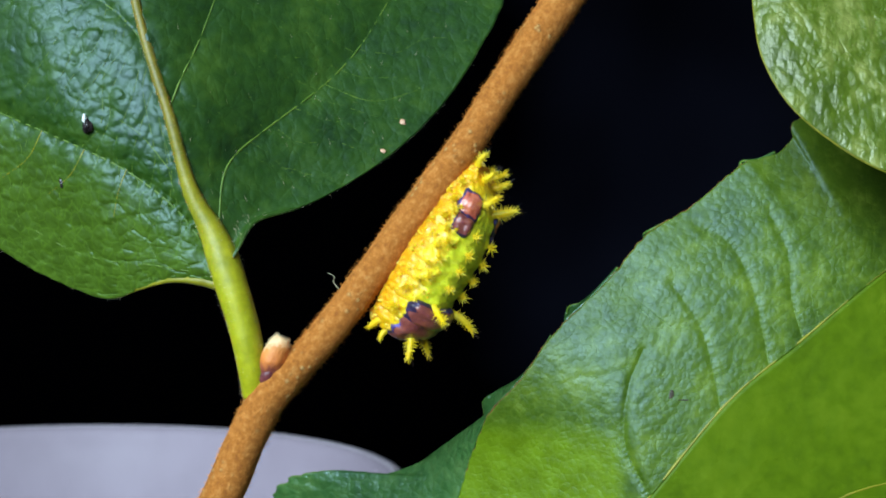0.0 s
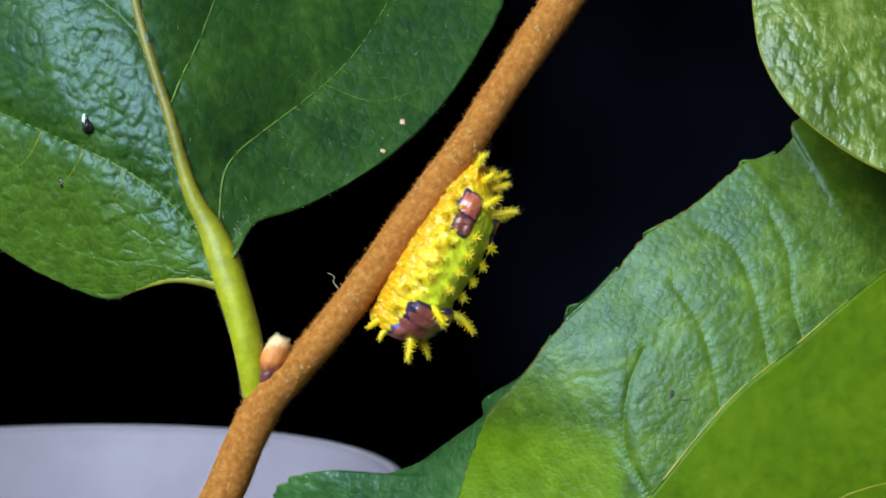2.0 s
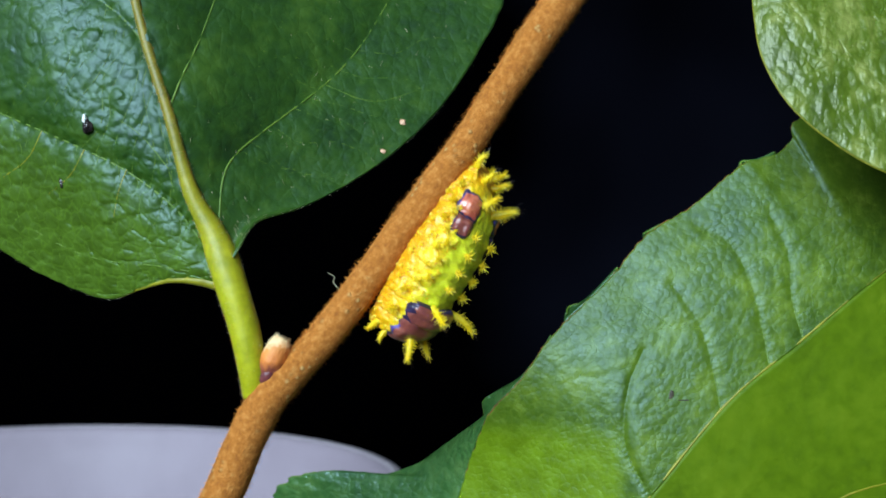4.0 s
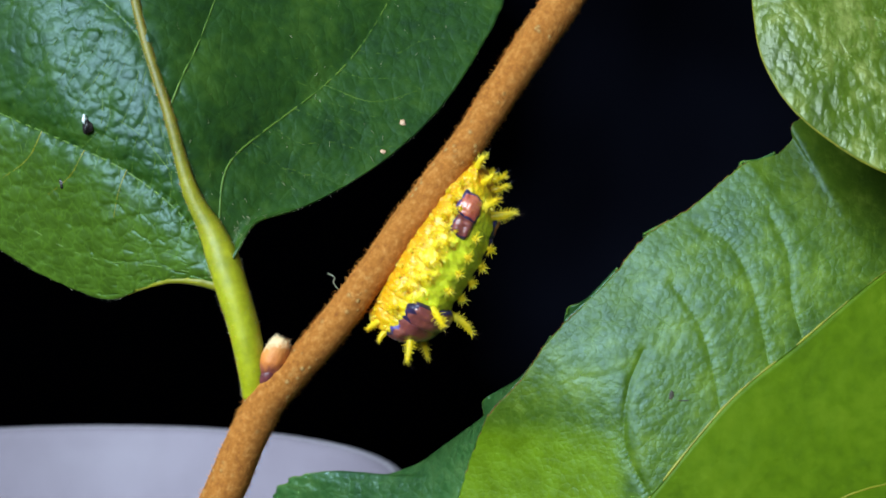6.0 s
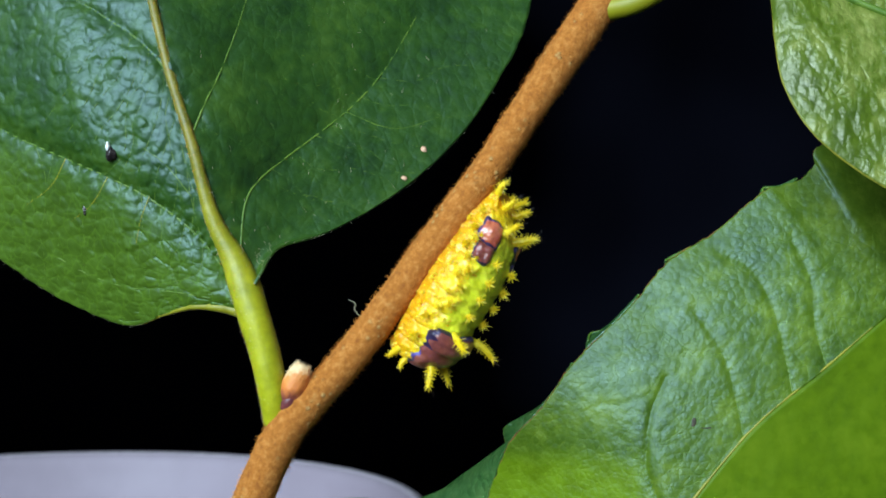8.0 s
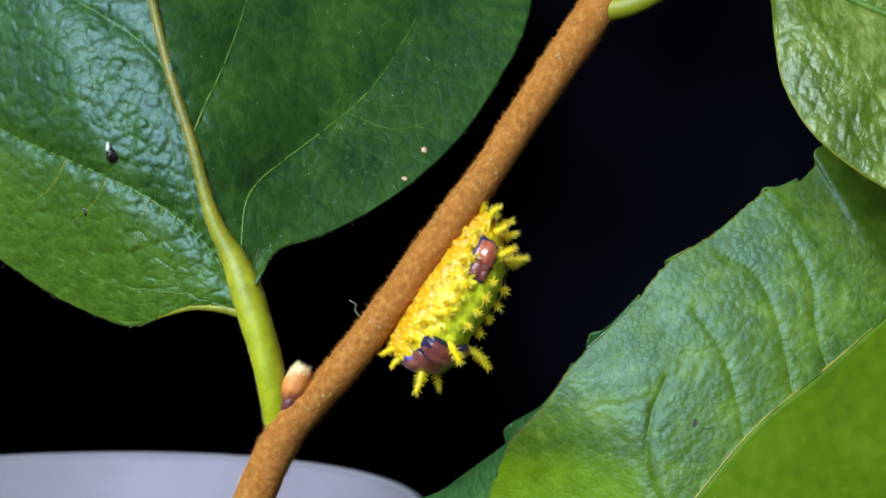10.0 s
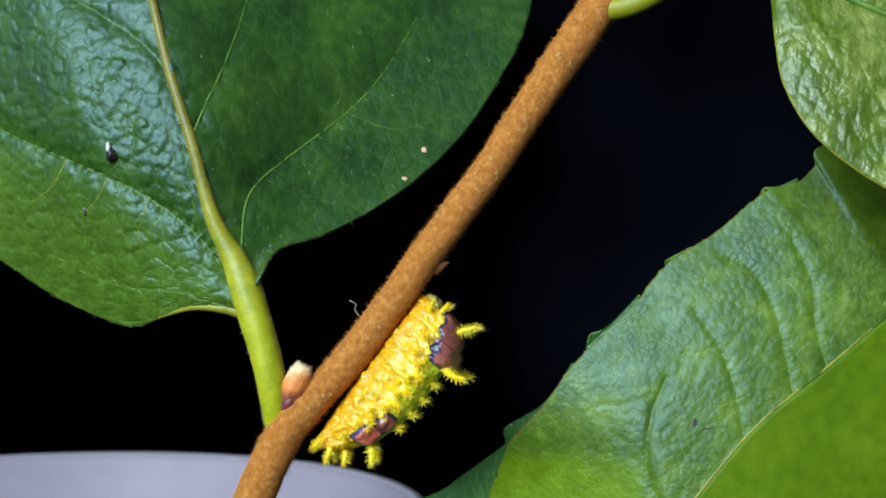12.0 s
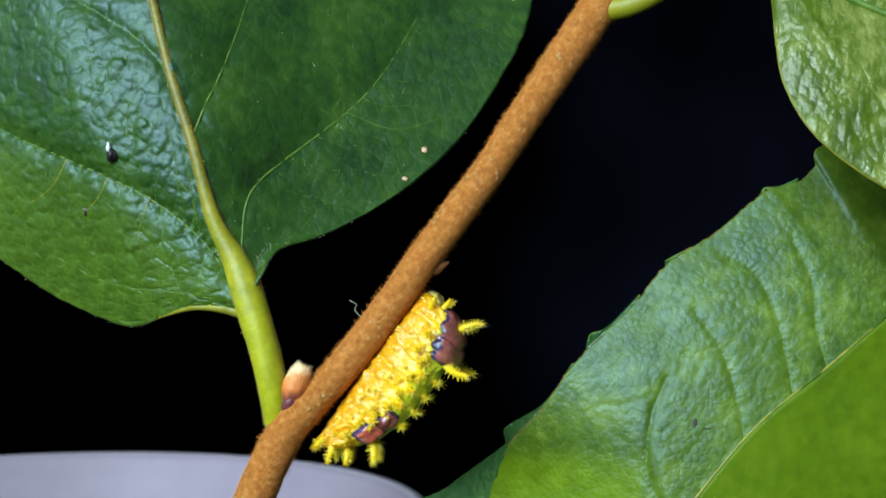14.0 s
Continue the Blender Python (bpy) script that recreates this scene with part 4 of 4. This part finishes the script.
def horn(segment, foot, way, length, thick, spines, reach, seed, hairs=4):
    """A long fleshy horn like a bottle brush, with a few dark hairs at its tip."""
    rng = random.Random(seed)
    way = way.normalized()
    bm = bmesh.new()
    n = 12
    a = way.orthogonal().normalized()
    b = way.cross(a)
    bow = (a * rng.uniform(-1, 1) + b * rng.uniform(-1, 1)) * 0.10 * length
    path = [foot + way * (length * k / (n - 1)) + bow * math.sin(math.pi * k / (n - 1)) for k in range(n)]
    tube(bm, path, [thick * (1.3 - 0.62 * k / (n - 1)) * (0.6 if k == n - 1 else 1) for k in range(n)], 12, 0.10, seed)
    for k in range(spines):
        u = (k + 0.5) / spines
        at = 0.16 + 0.84 * u
        j = at * (n - 1)
        q = path[int(j)].lerp(path[min(n - 1, int(j) + 1)], j - int(j))
        turn = k * 2.39996 + rng.uniform(-0.3, 0.3)
        lean = 0.25 + 1.6 * u ** 4 + rng.uniform(-0.12, 0.15)
        out = (a * math.cos(turn) + b * math.sin(turn) + way * lean).normalized()
        spike(bm, q, q + out * reach * rng.uniform(0.9, 1.35) * (1 - 0.2 * u), rng.uniform(0.052, 0.07), 4)
    pale = len(bm.faces)
    for k in range(hairs):
        turn = k * 2.1 + rng.uniform(-0.5, 0.5)
        q = path[-1] - way * length * rng.uniform(0.0, 0.15)
        out = (a * math.cos(turn) + b * math.sin(turn) + way * rng.uniform(1.0, 2.6)).normalized()
        spike(bm, q, q + out * reach * rng.uniform(1.2, 1.7), 0.020)
    bm.faces.ensure_lookup_table()
    for f in bm.faces[pale:]:
        f.material_index = 1
    return part("horn", bm, [SPINE, HAIR_TIP], segment, smooth=False, closed=False)


def saddle(segment, at, x0, x1, phi0, phi1, lift, paint, seed, taper=0.0, rim=0.89, label="purple-brown saddle edged blue-black"):
    """A swollen shield of coloured skin over the back, its rim tucked into the yellow skin."""
    nx, na = 56, 64
    bm = bmesh.new()
    g = np.zeros((nx, na, 3))
    far = np.zeros((nx, na))
    for p in range(nx):
        for q in range(na):
            u, f = 2 * p / (nx - 1) - 1, 2 * q / (na - 1) - 1
            # square to round
            uu, ff = u * math.sqrt(1 - f * f / 2), f * math.sqrt(1 - u * u / 2)
            uu, ff = 0.45 * u + 0.55 * uu, 0.45 * f + 0.55 * ff
            r = max(abs(u), abs(f))
            edge = 1 + 0.16 * r * noise.noise(Vector((uu * 2.2, ff * 2.2, seed)))
            x = (x0 + x1) / 2 + (x1 - x0) / 2 * uu * edge
            phi = (phi0 + phi1) / 2 + (phi1 - phi0) / 2 * ff * edge * (1 - taper * (0.5 + 0.5 * uu))
            dome = (1 - r ** 3) ** 0.5
            fold = 0.10 * noise.noise(Vector((uu * 1.6, ff * 2.0, seed + 5))) + 0.05 * math.sin(ff * 7 + seed) * (1 - r)
            place, _ = on_skin(x, phi, -0.22 + lift * dome + fold * dome * 1.6)
            g[p, q] = place - Vector((at, 0, 0))
            far[p, q] = r + 0.14 * noise.noise(Vector((uu * 2.6, ff * 2.6, seed + 9)))
    sheet(bm, g)
    bm.faces.ensure_lookup_table()
    for p in range(nx - 1):
        for q in range(na - 1):
            if far[p:p + 2, q:q + 2].mean() > rim:
                bm.faces[p * (na - 1) + q].material_index = 1
    ob = part("saddle", bm, [paint, SADDLE_RIM], segment, label, closed=False)
    s = ob.modifiers.new("thickness", "SOLIDIFY")
    s.thickness, s.offset = 0.00015, 0
    return ob


def body_segment(root, i):
    """One ring of the body, lumpy on its flanks, with granules."""
    at = STATION[i]
    mid = 2 <= i <= 7
    rng = random.Random(40 + i)
    lobes = []
    for side in (-1, 1):
        lobes.append((radians(side * 66), 0.0, 0.16, 0.46))
        lobes.append((radians(side * 74), 0.64, 0.14, 0.40))
        lobes.append((radians(side * 80), -0.64, 0.14, 0.40))
        if mid:
            lobes.append((radians(side * 25), 0.0, 0.14, 0.40))
        for _ in range(26):
            lobes.append((radians(side * rng.uniform(46, 150)), rng.uniform(-0.9, 0.9), rng.uniform(0.04, 0.17), rng.uniform(0.16, 0.32)))

    def bulge(a, x):
        r = 0.07 * noise.noise(Vector((x * 1.6, a * 2.2, i * 0.3))) + 0.06 * noise.noise(Vector((x * 3.2, a * 5.5, i + 9)))
        for la, lx, am, spread in lobes:
            da = (a - la + math.pi) % (2 * math.pi) - math.pi
            r += am * math.exp(-((da * 2.4 / spread) ** 2) - ((x - lx) / spread) ** 2)
        return r

    bm = bmesh.new()
    around, along, half = 104, 30, 1.02
    rings = []
    for p in range(along):
        u = -1 + 2 * p / (along - 1)
        x = u * half
        tuck = 0.02 + 0.16 * abs(u) ** 6 + 0.04 * abs(u) ** 2
        ring = []
        for q in range(around):
            phi = 360 * q / around - 180
            place, _ = on_skin(at + x, phi, bulge(radians(phi), x) * (1 - abs(u) ** 3) - tuck)
            ring.append(bm.verts.new((place - Vector((at, 0, 0))) * MM))
        rings.append(ring)
    for p in range(along - 1):
        for q in range(around):
            bm.faces.new((rings[p][q], rings[p][(q + 1) % around], rings[p + 1][(q + 1) % around], rings[p + 1][q]))
    bm.faces.new(rings[0][::-1])
    bm.faces.new(rings[-1])
    sg = part("segment", bm, SKIN_MID if mid else SKIN_END, root)
    bm = bmesh.new()
    for _ in range(120):
        phi = rng.choice((-1, 1)) * rng.uniform(50, 140)
        x = rng.uniform(-0.62, 0.62)
        place, _ = on_skin(at + x, phi, bulge(radians(phi), x) - 0.06)
        r = rng.choice((0.04, 0.05, 0.06, 0.08, 0.11))
        for v in bmesh.ops.create_icosphere(bm, subdivisions=1, radius=r * MM)["verts"]:
            v.co = v.co * rng.uniform(0.8, 1.25) + (place - Vector((at, 0, 0))) * MM
    tagged(part("granule", bm, GRANULE, sg, "pale yellow granules"), kind="stuff")

    def root_at(x, phi, sunk=0.1):
        place, way = on_skin(at + x, phi, bulge(radians(phi), x) - sunk)
        return place - Vector((at, 0, 0)), way

    if mid:
        for n in range(10):
            x, phi = rng.uniform(-0.6, 0.6), (1 if n % 2 else -1) * rng.uniform(56, 112)
            foot, way = root_at(x, phi, 0.04)
            star(sg, foot, way, 0.16, 0.08, 9, 0.26, 2000 + i * 20 + n)
    return sg, root_at


def build_caterpillar():
    c = thing("caterpillar", "yellow spiny slug caterpillar with purple-brown saddles crawling on the twig", "caterpillar")
    segs = []
    for i in range(SEGMENTS):
        sg, root_at = body_segment(c, i)
        segs.append(sg)
        for s in (-1, 1):
            k = i * 10 + s
            if 3 <= i <= 6:
                star(sg, *root_at(0.0, s * 25), 0.30, 0.17, 15, 0.58, k + 400)
            if 1 <= i <= 8:
                foot, way = root_at(0.0, s * (66 if 4 <= i <= 6 else 88))
                way = (way + Vector((0.05 * (i - 5), 0, 0.10))).normalized()
                star(sg, foot, way, 0.62 if i > 2 else 0.5, 0.18, 26, 0.50, k + 650)
                if 3 <= i <= 6:
                    star(sg, *root_at(0.62, s * 76), 0.34, 0.15, 16, 0.42, k + 670)
            if i == 0:
                for x, phi, way, ln in ((-0.3, 62, Vector((-1.0, s * 0.55, 0.35)), 1.15), (0.15, 24, Vector((-0.85, s * 0.35, 0.55)), 1.2), (-0.35, 112, Vector((-0.8, s * 0.7, -0.1)), 0.8)):
                    horn(sg, root_at(x, s * phi, 0.15)[0], way, ln, 0.21, 42, 0.52, k + 800 + phi)
            if i == 1:
                horn(sg, root_at(0.45, s * 24, 0.15)[0], Vector((-0.72, s * 0.30, 0.62)), 1.75, 0.25, 60, 0.62, k + 900, 5)
            if i == 2:
                star(sg, *root_at(0.55, s * 76, -0.1), 0.3, 0.16, 16, 0.55, k + 950)
            if i == 7:
                horn(sg, root_at(0.25, s * 30, 0.0)[0], Vector((0.15, s * 0.55, 0.85)), 2.3, 0.23, 62, 0.58, k + 1000, 6)
            if i == 9:
                horn(sg, root_at(-0.05, s * 22, -0.05)[0], Vector((0.80, s * 0.42, 0.55)), 2.0, 0.21, 54, 0.54, k + 1100, 6)
                horn(sg, root_at(0.35, s * 98, 0.1)[0], Vector((0.75, s * 0.75, -0.15)), 1.0, 0.2, 30, 0.40, k + 1200, 2)
                horn(sg, root_at(0.75, s * 58, 0.1)[0], Vector((0.95, s * 0.45, 0.10)), 0.85, 0.19, 24, 0.36, k + 1300, 2)
    saddle(segs[8], STATION[8], 3.45, 5.3, -78, 78, 0.84, SADDLE, 1.0, rim=0.80)
    saddle(segs[9], STATION[9], 4.6, 7.0, -84, 84, 0.76, SADDLE, 2.0, 0.2, rim=0.86)
    for s in (-1, 1):
        lo, hi = sorted((s * 28, s * 82))
        saddle(segs[2], STATION[2], -4.75, -2.75, lo, hi, 0.62, SADDLE_RED, 3.0 + s, rim=0.70, label="red-brown saddle patch edged blue-black")
        lo, hi = sorted((s * 36, s * 76))
        saddle(segs[3], STATION[3], -3.05, -1.45, lo, hi, 0.56, SADDLE, 6.0 + s, rim=0.72, label="red-brown saddle patch edged blue-black")
    # the head, drawn in under the foremost ring when at rest
    bm = bmesh.new()
    lump(bm, (0, 0, 0), (1.0, 1.12, 0.98), 5, 0.14, 4)
    for s in (-1, 1):
        lump(bm, (0.52, s * 0.42, -0.05), (0.52, 0.5, 0.6), 6 + s, 0.15, 3)
    head = part("head", bm, HEAD_SKIN, c, "pale yellow rounded head")
    bm = bmesh.new()
    lump(bm, (0.82, 0.05, -0.45), (0.34, 0.62, 0.34), 8, 0.7, 3)
    lump(bm, (0.88, -0.46, -0.12), (0.22, 0.26, 0.36), 12, 0.9, 3)
    lump(bm, (0.88, 0.36, -0.2), (0.22, 0.22, 0.24), 14, 0.9, 3)
    part("jaw", bm, JAW, head, "black jaws")
    for s in (-1, 1):
        bm = bmesh.new()
        lump(bm, (0.52, s * 0.86, 0.16), (0.10, 0.07, 0.11), 3, 0.1, 2)
        part("eye", bm, JAW, head, "tiny black eye")
    bm = bmesh.new()
    ring = [(-0.30 + 0.42 * math.cos(b), 1.28 + 0.30 * math.sin(b)) for b in np.linspace(0, 2 * math.pi, 12, endpoint=False)]
    n = 40
    loops = [[bm.verts.new(Vector((x, 1.02 * r * math.sin(2 * math.pi * k / n), 0.92 * r * math.cos(2 * math.pi * k / n))) * MM) for k in range(n)] for x, r in ring]
    for j in range(len(loops)):
        a, b = loops[j], loops[(j + 1) % len(loops)]
        for k in range(n):
            bm.faces.new((a[k], a[(k + 1) % n], b[(k + 1) % n], b[k]))
    part("collar", bm, COLLAR_SKIN, head, "olive fold of skin round the head")
    return c, segs, head


caterpillar, segments, cat_head = build_caterpillar()


def crawl(x, z, depth, heading, roll, yaw=0):
    """The caterpillar's pose: the middle of its sole (mm from the sprig's), the way its head points (degrees in the upright plane), the way its
    back turns (0 to the left of its heading, 90 to the viewer), and its head's swing towards the viewer."""
    a, r, w = radians(heading), radians(roll), radians(yaw)
    h = Vector((math.cos(a) * math.cos(w), -math.sin(w), math.sin(a) * math.cos(w)))
    up = Vector((-math.sin(a), 0, math.cos(a))) * math.cos(r) + Vector((0, -1, 0)) * math.sin(r)
    up = (up - h * up.dot(h)).normalized()
    m = Matrix((h, up.cross(h), up)).transposed().to_4x4()
    return Matrix.Translation(SPRIG + Vector((x, depth, z)) * MM) @ m


def body_rows(rows):
    """For each segment and the head, rows of poses along a bent line. Each row: seconds, stretch, then the bends in degrees to its left and
    upwards of the rear, the middle and the fore part, the twist over the whole length, and how far the head (mm) reaches out and dips."""
    out = [[] for _ in segments]
    head = []
    for t, stretch, rear, middle, fore, twist, reach in rows:
        turns = []
        for i in range(SEGMENTS - 1):                 # the joint between rings i and i + 1
            side, up = (rear if i < 3 else middle if i < 6 else fore)
            turns.append((radians(side) / 3, radians(up) / 3, radians(twist) / 9))
        m = {4: Matrix.Translation((-STEP * stretch / 2 * MM, 0, 0))}
        half = Matrix.Translation((STEP * stretch / 2 * MM, 0, 0))
        for i in range(4, SEGMENTS - 1):
            s, u, w = turns[i]
            m[i + 1] = m[i] @ half @ Euler((w, -u, s)).to_matrix().to_4x4() @ half
        for i in range(4, 0, -1):
            s, u, w = turns[i - 1]
            m[i - 1] = m[i] @ (half @ Euler((w, -u, s)).to_matrix().to_4x4() @ half).inverted()
        for i in range(SEGMENTS):
            out[i].append((t, m[i]))
        head.append((t, m[9] @ pose((0.05 + reach[0]) * MM, 0, (1.15 - 0.2 * reach[0]) * MM, 0, reach[1], 0)))
    return out, head


def motions():
    # the rest on the twig, the turn round it, and the creep the other way
    walk(caterpillar, [
        (0.0, crawl(-1.55, 1.00, 1.3, 235.5, 29)), (3.2, crawl(-1.58, 0.96, 1.3, 235.5, 29)),
        (5.3, crawl(-1.60, 0.92, 1.3, 235.5, 29)), (7.8, crawl(-1.60, 0.92, 1.3, 235.5, 29)), (8.2, crawl(-1.60, 0.92, 1.3, 235.5, 29)),
        (10.3, crawl(-2.35, -0.2, 1.3, 235.5, 20)), (10.5, crawl(-2.8, -0.8, 1.4, 235.5, 10)), (10.7, crawl(-3.6, -1.5, 1.6, 235.5, 0)),
        (10.9, crawl(-4.1, -1.9, 1.9, 236, -8)), (11.0, crawl(-5.2, -1.8, 2.7, 237, -58)), (11.1, crawl(-5.3, -2.3, 2.6, 259, -66, 22)),
        (11.2, crawl(-6.3, -5.7, 1.8, 325, -140, 48)), (11.3, crawl(-7.0, -6.0, 2.0, 360, -168, 28)), (11.4, crawl(-7.2, -6.6, 1.5, 405, -184)),
        (11.5, crawl(-7.1, -6.7, 1.3, 413, -186)), (12.0, crawl(-7.15, -6.65, 1.3, 414, -186)),
        (13.0, crawl(-7.1, -6.6, 1.3, 414, -186)), (14.0, crawl(-7.05, -6.5, 1.3, 414.5, -186))])
    # seconds, stretch, bends of the rear, middle and fore part, twist, the head's reach and dip
    rest = ((0, 4), (0, 0), (14, 0), -14, (0.0, 35))
    back = ((0, 2), (0, 0), (0, 2), 0, (0.35, 20))
    tucked = ((0, 2), (0, 0), (-26, -6), 0, (-0.3, 40))
    peer = ((0, 2), (4, 0), (24, 2), 0, (0.7, 5))
    shape, head = body_rows([
        (0.0, 1.0, *rest), (0.3, 1.0, (0, 4), (0, 0), (8, 10), -14, (0.0, 35)), (0.6, 1.0, (0, 4), (0, 0), (10, 6), -14, (0.0, 35)), (0.9, 1.0, *rest),
        (2.3, 1.0, *rest), (2.5, 1.0, (0, 4), (0, 0), (11, 6), -14, (0.0, 35)), (2.8, 1.0, *rest), (3.2, 1.0, *rest), (5.3, 1.0, *rest),
        (7.8, 1.0, *rest), (7.9, 1.03, (0, 4), (0, 0), (6, 2), -14, (0.0, 35)), (8.0, 1.0, *rest), (8.1, 0.93, (0, 4), (0, 0), (10, 24), -14, (-0.2, 35)), (8.2, 1.0, *rest),
        (10.3, 0.85, (0, 4), (0, 0), (16, -10), 0, (0.5, 20)), (10.7, 0.85, (0, 2), (0, 0), (14, -12), 0, (0.5, 20)),
        (10.9, 0.86, (0, 0), (0, 0), (-4, -16), 0, (0.8, 10)), (11.0, 0.80, (0, 0), (-10, -4), (-62, -20), 60, (0.7, 0)),
        (11.1, 0.80, (0, -8), (-14, -16), (-52, -34), 60, (0.7, 0)), (11.2, 0.86, (0, -20), (-8, -84), (0, -26), -10, (0.6, 0)),
        (11.3, 0.78, (0, -26), (0, -50), (6, -44), -30, (0.5, 0)), (11.4, 0.90, (0, -8), (0, -8), (6, 4), 0, (0.5, 10)),
        (11.5, 0.92, *back), (11.7, 0.94, *back), (11.8, 0.92, *tucked), (11.9, 0.95, *back), (12.0, 0.96, *back),
        (12.2, 0.94, *back), (12.3, 0.86, *peer), (12.6, 0.88, (0, 2), (2, 0), (16, 2), 0, (0.6, 10)), (12.8, 0.95, *back), (13.0, 0.96, *back),
        (13.2, 0.94, *back), (13.3, 0.92, *tucked), (13.5, 0.95, *back), (14.0, 0.97, *back)])
    for ob, r in zip(segments, shape):
        walk(ob, r)
    walk(cat_head, head)


motions()
